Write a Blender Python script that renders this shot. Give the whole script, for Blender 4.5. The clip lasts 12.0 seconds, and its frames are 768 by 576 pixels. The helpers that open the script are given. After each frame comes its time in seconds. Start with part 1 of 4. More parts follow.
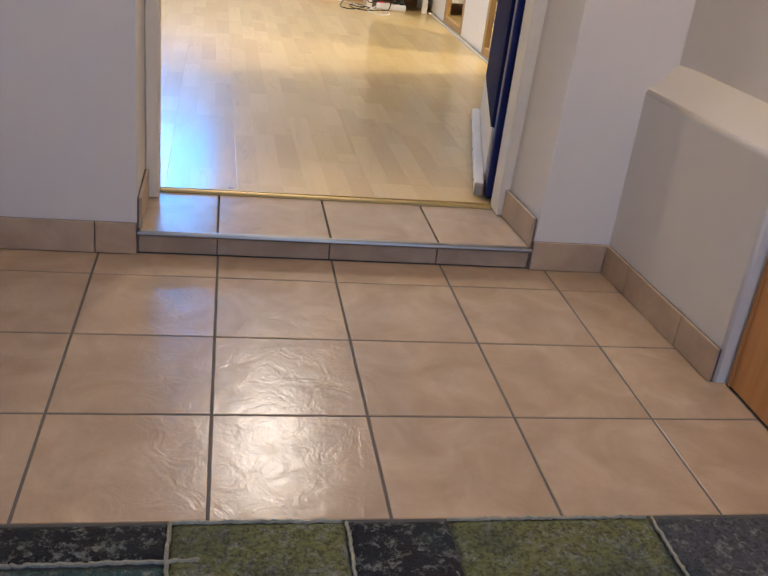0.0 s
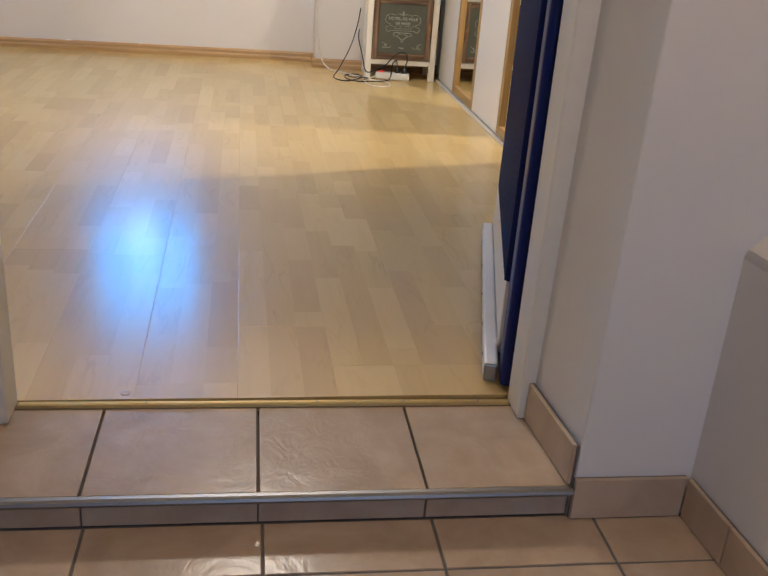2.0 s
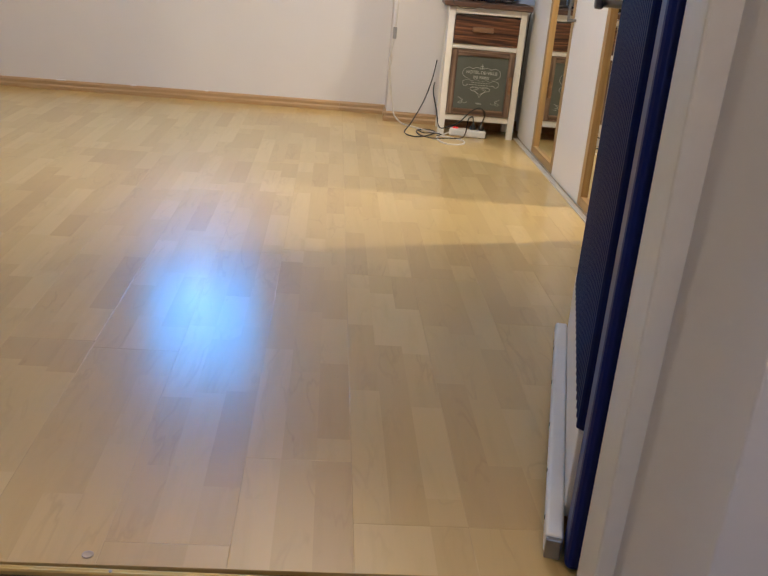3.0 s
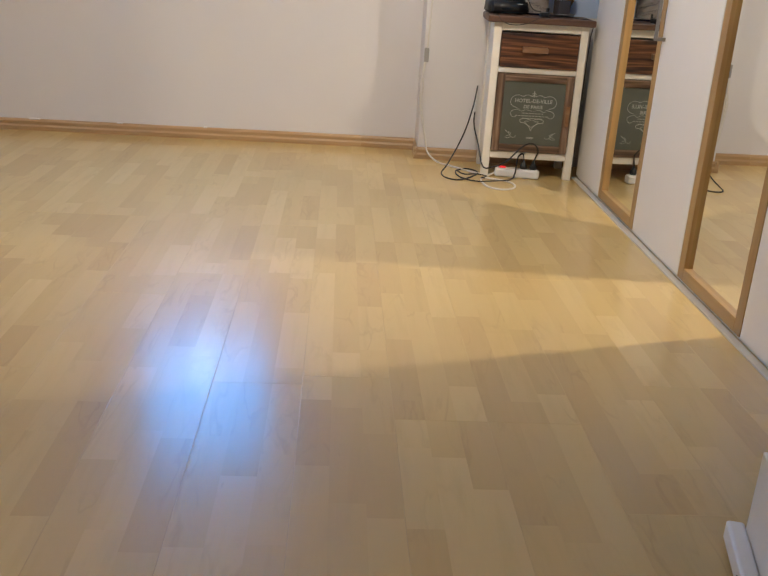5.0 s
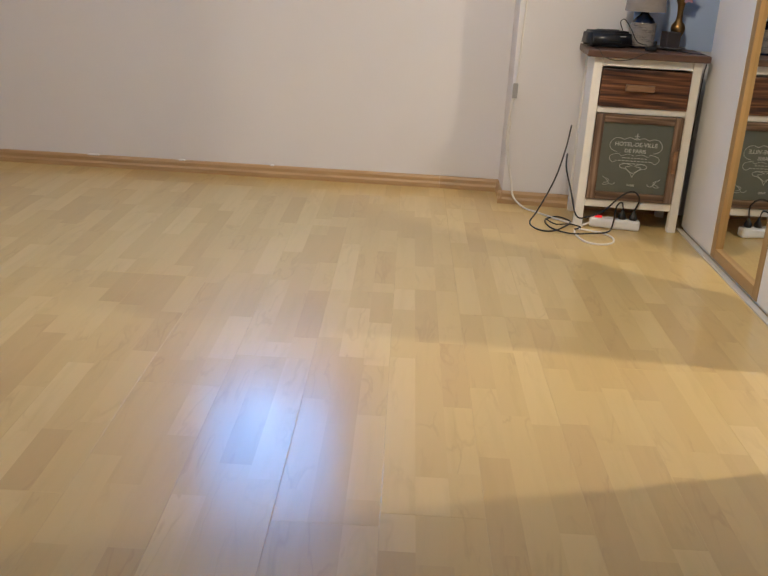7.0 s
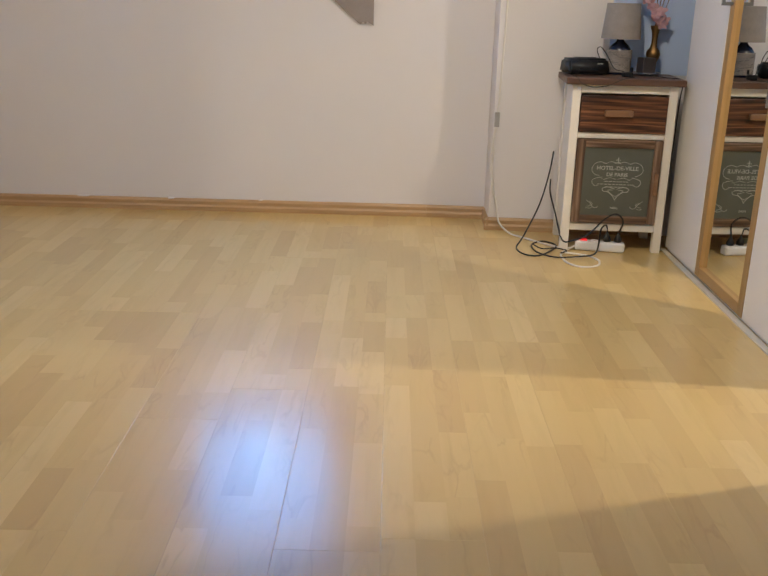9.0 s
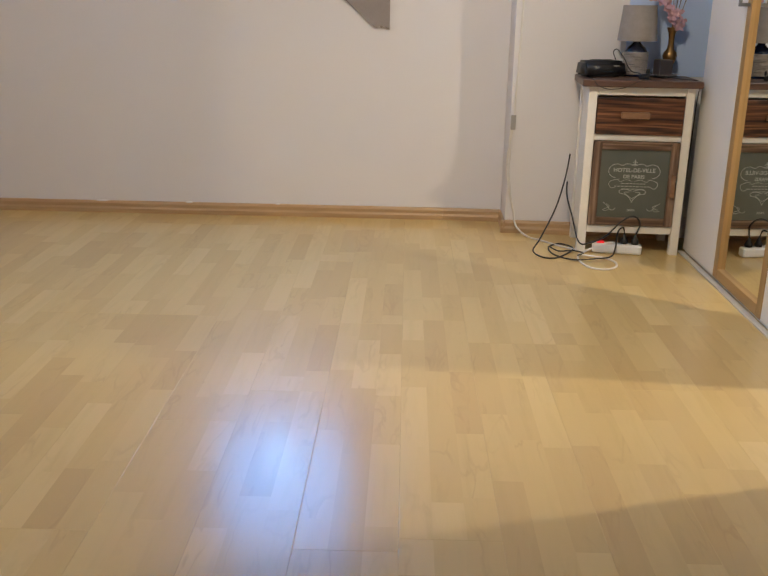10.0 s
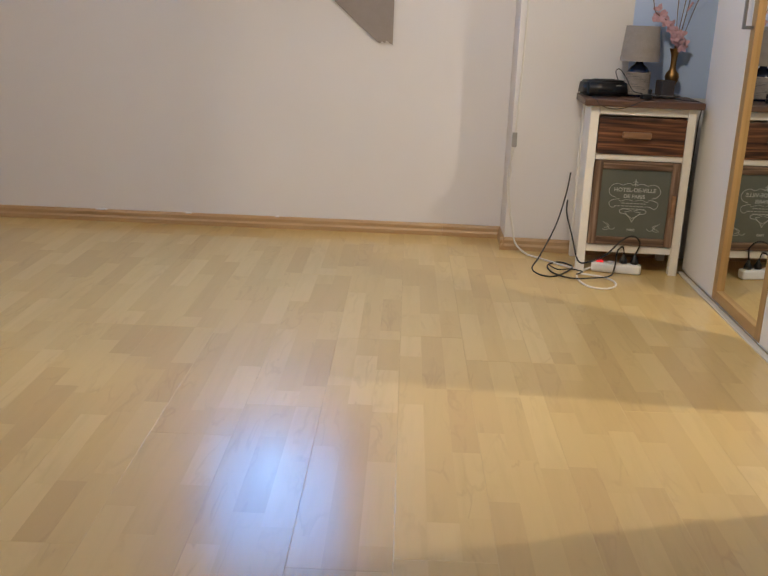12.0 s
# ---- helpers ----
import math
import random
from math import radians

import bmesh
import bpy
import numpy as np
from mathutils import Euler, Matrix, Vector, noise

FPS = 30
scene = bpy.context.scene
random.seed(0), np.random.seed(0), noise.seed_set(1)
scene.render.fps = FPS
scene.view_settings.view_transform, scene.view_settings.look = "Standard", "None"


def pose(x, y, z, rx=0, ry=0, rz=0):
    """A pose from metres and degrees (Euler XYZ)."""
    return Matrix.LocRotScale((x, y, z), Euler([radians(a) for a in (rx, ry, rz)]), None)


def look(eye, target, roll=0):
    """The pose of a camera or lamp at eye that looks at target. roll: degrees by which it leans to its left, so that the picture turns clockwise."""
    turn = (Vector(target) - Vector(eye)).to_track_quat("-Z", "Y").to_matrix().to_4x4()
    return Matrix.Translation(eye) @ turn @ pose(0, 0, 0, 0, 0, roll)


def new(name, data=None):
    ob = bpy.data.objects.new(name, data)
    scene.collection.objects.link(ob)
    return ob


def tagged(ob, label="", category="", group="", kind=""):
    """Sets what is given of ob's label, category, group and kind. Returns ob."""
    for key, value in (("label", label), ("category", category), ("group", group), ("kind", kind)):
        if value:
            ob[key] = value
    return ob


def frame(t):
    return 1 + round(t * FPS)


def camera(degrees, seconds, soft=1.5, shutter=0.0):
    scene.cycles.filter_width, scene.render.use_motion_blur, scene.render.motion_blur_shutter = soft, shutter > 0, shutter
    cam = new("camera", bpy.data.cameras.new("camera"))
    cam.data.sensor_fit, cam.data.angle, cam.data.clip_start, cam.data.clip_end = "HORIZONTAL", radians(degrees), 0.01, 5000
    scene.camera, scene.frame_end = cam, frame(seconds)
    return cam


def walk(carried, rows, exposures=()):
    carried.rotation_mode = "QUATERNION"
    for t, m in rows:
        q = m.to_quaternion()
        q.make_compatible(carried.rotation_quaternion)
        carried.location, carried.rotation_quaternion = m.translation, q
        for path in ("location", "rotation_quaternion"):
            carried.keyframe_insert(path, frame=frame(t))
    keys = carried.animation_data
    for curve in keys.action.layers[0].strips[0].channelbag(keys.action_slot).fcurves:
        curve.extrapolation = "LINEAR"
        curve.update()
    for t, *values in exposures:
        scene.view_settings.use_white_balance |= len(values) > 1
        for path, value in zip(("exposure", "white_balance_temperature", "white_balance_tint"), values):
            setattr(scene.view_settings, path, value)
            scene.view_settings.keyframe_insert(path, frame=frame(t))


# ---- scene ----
cam = camera(46.8, 12.0)
PATH = [
    (0, (0.008, -0.189, 0.988), (0.374, 1.58, 0.131), 7.1),
    (0.5, (0.073, 0.018, 0.983), (0.396, 1.787, 0.108), 5.7),
    (1, (0.149, 0.244, 1.001), (0.416, 2.037, 0.157), 4.5),
    (1.5, (0.208, 0.502, 0.999), (0.54, 2.308, 0.205), 3.2),
    (2, (0.283, 0.718, 1.007), (0.58, 2.537, 0.231), 4.3),
    (2.5, (0.387, 0.904, 1.023), (0.535, 2.745, 0.256), 5.8),
    (3, (0.397, 1.14, 1.024), (0.519, 3.006, 0.316), 4.9),
    (3.5, (0.376, 1.394, 1.042), (0.498, 3.271, 0.361), 3.8),
    (5.5, (0.319, 2.24, 1.011), (0.377, 4.111, 0.305), 3.0),
    (6, (0.33, 2.433, 1.041), (0.289, 4.296, 0.316), 3.1),
    (6.5, (0.286, 2.495, 1.049), (0.185, 4.344, 0.293), 2.9),
    (7, (0.261, 2.466, 1.077), (0.209, 4.345, 0.394), 3.1),
    (7.5, (0.247, 2.445, 1.09), (0.232, 4.341, 0.453), 2.7),
    (9.5, (0.259, 2.42, 1.091), (0.211, 4.322, 0.474), 0.8),
    (10, (0.256, 2.412, 1.089), (0.187, 4.315, 0.478), 0.8),
    (10.5, (0.261, 2.402, 1.09), (0.183, 4.308, 0.488), 1.1),
    (11, (0.261, 2.412, 1.094), (0.187, 4.32, 0.5), 1.5),
    (11.5, (0.255, 2.421, 1.092), (0.188, 4.332, 0.506), 1.8),
    (12, (0.25, 2.427, 1.091), (0.187, 4.339, 0.509), 2.0),
]

walk(cam, [(t, look(eye, target, roll)) for t, eye, target, roll in PATH],
     [(0.0, 0.60), (1.0, 0.33), (1.5, 0.22), (2.5, 0.17), (3.5, 0.06), (5.5, 0.0), (7.5, -0.08), (9.5, -0.10), (12.0, -0.14)])

# ---- world and lights ----
world = bpy.data.worlds.new("world")
scene.world = world
world.use_nodes = True
sky = world.node_tree.nodes.new("ShaderNodeTexSky")
sky.sky_type, sky.sun_disc = "NISHITA", False
sky.sun_elevation, sky.sun_rotation = radians(4), radians(200)
world.node_tree.links.new(sky.outputs[0], world.node_tree.nodes["Background"].inputs[0])
world.node_tree.nodes["Background"].inputs[1].default_value = 0.1

LAMP = (0.36, 4.38, 2.36)
MIRROR_X = 1.436     # plane of the wardrobe mirrors


def lamp(name, kind, energy, color, m, **more):
    data = bpy.data.lights.new(name, kind)
    data.energy, data.color = energy, color
    for key, value in more.items():
        if key == "size":
            data.shadow_soft_size = value
        if key == "spot":
            data.spot_size, data.spot_blend = radians(value), 1.0
        if key == "blend":
            data.spot_blend = value
        if key == "wide":
            data.shape, data.size, data.size_y = "RECTANGLE", value[0], value[1]
    ob = new(name, data)
    ob.matrix_world = m
    return ob


lamp("ceiling_spot_light", "SPOT", 114, (1.0, 0.88, 0.70), look(LAMP, (0.95, 6.25, 0.0)), size=0.05, spot=126)
lamp("ceiling_door_light", "SPOT", 62, (1.0, 0.90, 0.80), look((LAMP[0] - 0.03, LAMP[1] - 0.06, LAMP[2]), (0.25, 0.70, 0.0)), size=0.12, spot=46, blend=0.5)
# the ceiling lamp once more as the mirror doors throw it back: it stands at the lamp's image and shines through the two panes
lamp("ceiling_lamp_image", "SPOT", 122, (1.0, 0.88, 0.715), look((2 * MIRROR_X - LAMP[0], LAMP[1] + 0.24, LAMP[2]), (1.2, 5.1, 0.0)), size=0.03, spot=126)
lamp("side_lamp_light", "POINT", 50, (1.0, 0.89, 0.78), pose(-1.9, 4.7, 2.36), size=0.08)
# bluish fill from an added, unseen window behind the camera, for the hall walls
lamp("hall_cool_fill", "AREA", 17, (0.36, 0.56, 1.0), pose(0.75, -1.9, 1.5, 90, 0, 0), wide=(0.9, 1.5))
# warm fill added over the hall, placed to brighten its right wall
lamp("hall_warm_fill", "POINT", 21, (1.0, 0.70, 0.38), pose(0.85, 1.05, 2.34), size=0.12)


# ---- materials ----
def material(name, rough=0.5, metal=0.0, spec=0.5):
    m = bpy.data.materials.new(name)
    m.use_nodes = True
    p = m.node_tree.nodes["Principled BSDF"]
    p.inputs["Roughness"].default_value = rough
    p.inputs["Metallic"].default_value = metal
    p.inputs["Specular IOR Level"].default_value = spec
    return m, m.node_tree, p


def ramp(nt, source, stops):
    r = nt.nodes.new("ShaderNodeValToRGB")
    while len(r.color_ramp.elements) < len(stops):
        r.color_ramp.elements.new(0.5)
    for e, (pos, c) in zip(r.color_ramp.elements, stops):
        e.position, e.color = pos, (*c, 1)
    nt.links.new(source, r.inputs[0])
    return r.outputs[0]


def coords(nt, scale=(1, 1, 1), turn=(0, 0, 0), kind="Object"):
    c = nt.nodes.new("ShaderNodeTexCoord")
    m = nt.nodes.new("ShaderNodeMapping")
    m.inputs["Scale"].default_value = scale
    m.inputs["Rotation"].default_value = turn
    nt.links.new(c.outputs[kind], m.inputs[0])
    return m.outputs[0]


def world_coords(nt, scale=(1, 1, 1)):
    c = nt.nodes.new("ShaderNodeNewGeometry")
    m = nt.nodes.new("ShaderNodeMapping")
    m.inputs["Scale"].default_value = scale
    nt.links.new(c.outputs["Position"], m.inputs[0])
    return m.outputs[0]


def noise_tex(nt, vec, scale, detail=4, rough=0.55, warp=0.0):
    n = nt.nodes.new("ShaderNodeTexNoise")
    n.inputs["Scale"].default_value, n.inputs["Detail"].default_value = scale, detail
    n.inputs["Roughness"].default_value, n.inputs["Distortion"].default_value = rough, warp
    nt.links.new(vec, n.inputs["Vector"])
    return n.outputs["Fac"]


def mix(nt, fac, a, b, how="MIX"):
    n = nt.nodes.new("ShaderNodeMix")
    n.data_type, n.blend_type = "RGBA", how
    for sock, v in ((n.inputs[0], fac), (n.inputs[6], a), (n.inputs[7], b)):
        if isinstance(v, (int, float)):
            sock.default_value = v
        elif isinstance(v, tuple):
            sock.default_value = (*v, 1)
        else:
            nt.links.new(v, sock)
    return n.outputs[2]


def calc(nt, how, a, b):
    n = nt.nodes.new("ShaderNodeMath")
    n.operation = how
    for sock, v in ((n.inputs[0], a), (n.inputs[1], b)):
        if isinstance(v, (int, float)):
            sock.default_value = v
        else:
            nt.links.new(v, sock)
    return n.outputs[0]


def bump(nt, p, height, strength, dist):
    b = nt.nodes.new("ShaderNodeBump")
    b.inputs["Strength"].default_value, b.inputs["Distance"].default_value = strength, dist
    nt.links.new(height, b.inputs["Height"])
    nt.links.new(b.outputs[0], p.inputs["Normal"])


def plain(name, color, rough=0.5, metal=0.0, vary=0.08, scale=30, relief=0.0):
    m, nt, p = material(name, rough, metal)
    v = world_coords(nt)
    n1, n2 = noise_tex(nt, v, scale), noise_tex(nt, v, scale / 9)
    both = calc(nt, "ADD", calc(nt, "MULTIPLY", n1, 0.5), calc(nt, "MULTIPLY", n2, 0.5))
    lo = tuple(c * (1 - vary) for c in color)
    hi = tuple(min(1, c * (1 + vary)) for c in color)
    nt.links.new(ramp(nt, both, [(0.3, lo), (0.7, hi)]), p.inputs["Base Color"])
    if relief:
        bump(nt, p, n1, 0.4, relief)
    return m


def plaster(name, color):
    m, nt, p = material(name, 0.75)
    v = world_coords(nt)
    big, mid, fine = noise_tex(nt, v, 1.3, 3), noise_tex(nt, v, 9, 5), noise_tex(nt, v, 160, 3)
    c = ramp(nt, big, [(0.3, tuple(x * 0.96 for x in color)), (0.7, color)])
    c = mix(nt, calc(nt, "MULTIPLY", mid, 0.10), c, tuple(x * 0.8 for x in color))
    nt.links.new(c, p.inputs["Base Color"])
    bump(nt, p, calc(nt, "ADD", calc(nt, "MULTIPLY", fine, 0.35), mid), 0.35, 0.0025)
    return m


def tile_material(name, rough):
    m, nt, p = material(name, rough, 0.0, 0.5)
    info = nt.nodes.new("ShaderNodeObjectInfo")
    v = world_coords(nt)
    off = nt.nodes.new("ShaderNodeVectorMath")
    off.operation = "MULTIPLY_ADD"
    nt.links.new(info.outputs["Random"], off.inputs[0])
    off.inputs[1].default_value = (7, 3, 5)
    nt.links.new(v, off.inputs[2])
    v = off.outputs[0]
    cloud, mid, fine = noise_tex(nt, v, 7, 5, 0.6, 0.6), noise_tex(nt, v, 24, 6, 0.65, 1.2), noise_tex(nt, v, 120, 4)
    c = ramp(nt, cloud, [(0.28, (0.39, 0.292, 0.205)), (0.52, (0.48, 0.372, 0.272)), (0.75, (0.57, 0.455, 0.345))])
    c = mix(nt, calc(nt, "MULTIPLY", mid, 0.28), c, (0.35, 0.24, 0.165))
    tone = ramp(nt, info.outputs["Random"], [(0, (0.94, 0.94, 0.94)), (1, (1, 1, 1))])
    c = mix(nt, 1.0, c, tone, "MULTIPLY")
    nt.links.new(c, p.inputs["Base Color"])
    ridge = ramp(nt, noise_tex(nt, v, 15, 5, 0.55, 1.0), [(0.36, (0, 0, 0)), (0.5, (1, 1, 1)), (0.64, (0.3, 0.3, 0.3))])
    hgt = calc(nt, "ADD", calc(nt, "MULTIPLY", ridge, 0.26), calc(nt, "ADD", cloud, calc(nt, "MULTIPLY", fine, 0.06)))
    bump(nt, p, hgt, 0.30, 0.004)
    return m


def wood(name, stops, rough=0.5, axis=0, ring=6.0, knots=False, across=14.0):
    m, nt, p = material(name, rough)
    stretch = [across, across, across]
    stretch[axis] = 1.2
    v = coords(nt, tuple(stretch))
    n1 = noise_tex(nt, v, 2.2, 8, 0.6, 0.8)
    n2 = noise_tex(nt, v, 14, 4, 0.6)
    w = nt.nodes.new("ShaderNodeTexWave")
    w.wave_type, w.bands_direction = "BANDS", "DIAGONAL"
    w.inputs["Scale"].default_value, w.inputs["Distortion"].default_value = ring / 10, 9
    w.inputs["Detail"].default_value, w.inputs["Detail Scale"].default_value = 3, 1.2
    nt.links.new(v, w.inputs["Vector"])
    f = calc(nt, "ADD", calc(nt, "MULTIPLY", w.outputs["Fac"], 0.22), calc(nt, "MULTIPLY", n1, 0.82))
    c = ramp(nt, f, stops)
    c = mix(nt, calc(nt, "MULTIPLY", n2, 0.25), c, stops[0][1])
    if knots:
        vor = nt.nodes.new("ShaderNodeTexVoronoi")
        vor.inputs["Scale"].default_value = 1.0
        kv = [9.0, 9.0, 9.0]
        kv[axis] = 5.0
        nt.links.new(coords(nt, tuple(kv)), vor.inputs["Vector"])
        k = ramp(nt, vor.outputs["Distance"], [(0.05, (1, 1, 1)), (0.22, (0, 0, 0))])
        c = mix(nt, calc(nt, "MULTIPLY", k, 0.85), c, tuple(x * 0.3 for x in stops[0][1]))
    nt.links.new(c, p.inputs["Base Color"])
    bump(nt, p, f, 0.15, 0.001)
    return m


def laminate():
    m, nt, p = material("maple_laminate", 0.3, 0.0, 0.5)
    geo = nt.nodes.new("ShaderNodeNewGeometry")
    info = nt.nodes.new("ShaderNodeObjectInfo")
    r = nt.nodes.new("ShaderNodeMath")
    r.operation = "FRACT"
    nt.links.new(calc(nt, "ADD", geo.outputs["Random Per Island"], calc(nt, "MULTIPLY", info.outputs["Random"], 7.3)), r.inputs[0])
    tone = ramp(nt, r.outputs[0], [(0.0, (0.555, 0.376, 0.150)), (0.3, (0.605, 0.424, 0.168)), (0.75, (0.64, 0.458, 0.187)), (1.0, (0.68, 0.497, 0.217))])
    off = nt.nodes.new("ShaderNodeVectorMath")
    off.operation = "MULTIPLY_ADD"
    nt.links.new(r.outputs[0], off.inputs[0])
    off.inputs[1].default_value = (31, 17, 5)
    nt.links.new(world_coords(nt, (16, 1.5, 1)), off.inputs[2])
    v = off.outputs[0]
    grain, fine = noise_tex(nt, v, 1.6, 5, 0.55, 0.4), noise_tex(nt, v, 9, 4, 0.7)
    c = mix(nt, ramp(nt, grain, [(0.5, (0, 0, 0)), (0.8, (0.3, 0.3, 0.3))]), tone, (0.44, 0.29, 0.095))
    c = mix(nt, calc(nt, "MULTIPLY", fine, 0.12), c, (0.48, 0.34, 0.12))
    # fine wavy figure lines and short flecks of the maple
    off2 = nt.nodes.new("ShaderNodeVectorMath")
    off2.operation = "MULTIPLY_ADD"
    nt.links.new(r.outputs[0], off2.inputs[0])
    off2.inputs[1].default_value = (9, 41, 3)
    nt.links.new(world_coords(nt, (11, 2.2, 1)), off2.inputs[2])
    line = ramp(nt, noise_tex(nt, off2.outputs[0], 1.5, 3, 0.5, 0.5), [(0.46, (0, 0, 0)), (0.50, (1, 1, 1)), (0.54, (0, 0, 0))])
    where = ramp(nt, noise_tex(nt, off2.outputs[0], 0.9, 2), [(0.46, (0, 0, 0)), (0.66, (1, 1, 1))])
    c = mix(nt, calc(nt, "MULTIPLY", calc(nt, "MULTIPLY", line, where), 0.26), c, (0.34, 0.19, 0.07))
    fleck = ramp(nt, noise_tex(nt, world_coords(nt, (60, 14, 1)), 1.0, 2, 0.5), [(0.72, (0, 0, 0)), (0.80, (1, 1, 1))])
    c = mix(nt, calc(nt, "MULTIPLY", fleck, 0.22), c, (0.32, 0.17, 0.06))
    nt.links.new(c, p.inputs["Base Color"])
    p.inputs["Roughness"].default_value = 0.38
    p.inputs["Coat Weight"].default_value = 0.60
    p.inputs["Coat Roughness"].default_value = 0.19
    return m


def emitter(name, color, strength):
    m, nt, p = material(name, 0.3)
    p.inputs["Base Color"].default_value = (*(c * 0.3 for c in color), 1)
    p.inputs["Emission Color"].default_value = (*color, 1)
    p.inputs["Emission Strength"].default_value = strength
    return m


WALL = plaster("white_plaster", (0.76, 0.730, 0.725))
HALLWALL = plaster("hall_plaster", (0.70, 0.685, 0.67))
BLUEWALL = plaster("pale_blue_plaster", (0.50, 0.62, 0.86))
CEIL = plaster("ceiling_paint", (0.8, 0.79, 0.76))
TILE = tile_material("glazed_floor_tile", 0.25)
SKIRT = tile_material("tile_skirting", 0.4)
GROUT = plain("grey_grout", (0.13, 0.12, 0.112), 0.9, vary=0.2, scale=60)
LAM = laminate()
UNDER = plain("dark_joint", (0.22, 0.15, 0.08), 0.8)
OAK = [(0.2, (0.36, 0.215, 0.095)), (0.5, (0.44, 0.275, 0.130)), (0.85, (0.51, 0.335, 0.170))]
BEECHX = wood("beech_trim_x", OAK, 0.42, 0)
OAKZ = wood("oak_frame_z", [(0.2, (0.30, 0.17, 0.06)), (0.5, (0.39, 0.235, 0.09)), (0.85, (0.47, 0.30, 0.125))], 0.4, 2)
OAKY = wood("oak_frame_y", [(0.2, (0.30, 0.17, 0.06)), (0.5, (0.39, 0.235, 0.09)), (0.85, (0.47, 0.30, 0.125))], 0.4, 1)
GREYBROWN = [(0.30, (0.045, 0.022, 0.013)), (0.5, (0.15, 0.085, 0.050)), (0.72, (0.31, 0.205, 0.135))]
RUSTIC = wood("rustic_brown_wood", [(0.34, (0.022, 0.008, 0.004)), (0.5, (0.115, 0.040, 0.016)), (0.74, (0.29, 0.125, 0.052))], 0.45, 0, 9, True, 30.0)
RUSTICZ = wood("worn_brown_wood_upright", GREYBROWN, 0.55, 2, 8, True, 26.0)
RUSTICX = wood("worn_brown_wood_level", GREYBROWN, 0.55, 0, 8, True, 26.0)
TOPWOOD = wood("dark_top_wood", [(0.25, (0.05, 0.022, 0.014)), (0.5, (0.11, 0.055, 0.036)), (0.8, (0.19, 0.105, 0.07))], 0.45, 0, 8)
HANDLEWOOD = wood("handle_wood", [(0.25, (0.16, 0.075, 0.035)), (0.5, (0.28, 0.15, 0.075)), (0.8, (0.4, 0.24, 0.13))], 0.5, 0)
CREAM = plain("cream_paint", (0.78, 0.74, 0.66), 0.45, vary=0.05)
WHITEGLOSS = plain("white_foil", (0.80, 0.77, 0.72), 0.28, vary=0.03, scale=4)
SEALGREY = plain("grey_beige_strip", (0.58, 0.53, 0.45), 0.5, vary=0.08)
FRAMEPAINT = plain("grey_white_frame_paint", (0.66, 0.63, 0.56), 0.4, vary=0.05)
WHITEPVC = plain("white_plastic", (0.82, 0.82, 0.82), 0.3, vary=0.03)
CABLEWHITE = plain("white_cable", (0.72, 0.68, 0.62), 0.45, vary=0.04)
BLACK = plain("black_plastic", (0.012, 0.012, 0.014), 0.35)
CABLEBLACK = plain("black_cable", (0.012, 0.011, 0.012), 0.5)
BLUEPAINT = plain("blue_paint", (0.002, 0.010, 0.10), 0.4, vary=0.12)
BLUEPAINT.node_tree.nodes["Principled BSDF"].inputs["Specular IOR Level"].default_value = 0.25
BLUEFOLD = plain("blue_ribbed_vinyl", (0.001, 0.007, 0.075), 0.42, vary=0.15)
BLUEFOLD.node_tree.nodes["Principled BSDF"].inputs["Specular IOR Level"].default_value = 0.12
ALU = plain("brushed_aluminium", (0.45, 0.45, 0.47), 0.32, 1.0, vary=0.06)
HANDLEMETAL = plain("dull_handle_metal", (0.30, 0.29, 0.28), 0.4, 1.0, vary=0.05)
STEEL = plain("satin_steel", (0.30, 0.29, 0.28), 0.4, 1.0, vary=0.05)
BRASS = plain("brass_strip", (0.56, 0.41, 0.17), 0.5, 1.0, vary=0.1)
OLDBRASS = plain("aged_brass", (0.30, 0.17, 0.065), 0.34, 1.0, vary=0.2, scale=60)
DOORWOOD = wood("orange_door_wood", [(0.2, (0.46, 0.20, 0.06)), (0.5, (0.55, 0.26, 0.085)), (0.85, (0.62, 0.32, 0.12))], 0.4, 2)
GREYGLASS = plain("grey_green_painted_glass", (0.115, 0.125, 0.105), 0.22, vary=0.1, scale=14)
LETTER = plain("pale_lettering", (0.40, 0.41, 0.375), 0.6, vary=0.08)
LINEN = plain("taupe_linen", (0.27, 0.235, 0.21), 0.85, vary=0.15, scale=300, relief=0.0006)
NAVYCER = plain("navy_ceramic", (0.012, 0.016, 0.04), 0.25)
ROPE = plain("grey_rope", (0.32, 0.28, 0.25), 0.9, vary=0.3, scale=220, relief=0.001)
CANDLEWAX = plain("dark_candle_wax", (0.035, 0.028, 0.03), 0.5, vary=0.15)
PINK = plain("pink_petal", (0.52, 0.31, 0.35), 0.6, vary=0.25, scale=90)
STEM = plain("brown_stem", (0.16, 0.09, 0.06), 0.7)
TAUPESHEET = plain("taupe_sheet", (0.30, 0.26, 0.24), 0.9, vary=0.08, scale=200, relief=0.0005)
MIRROR, _nt, _p = material("mirror_glass", 0.0, 1.0)
_p.inputs["Base Color"].default_value = (0.88, 0.89, 0.87, 1)
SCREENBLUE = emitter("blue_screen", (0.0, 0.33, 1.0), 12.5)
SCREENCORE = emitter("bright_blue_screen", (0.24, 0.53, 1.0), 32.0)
REDGLOW = emitter("red_switch_glow", (0.9, 0.02, 0.03), 0.8)
LAMPGLOW = emitter("lamp_glass", (1.0, 0.87, 0.70), 4.0)


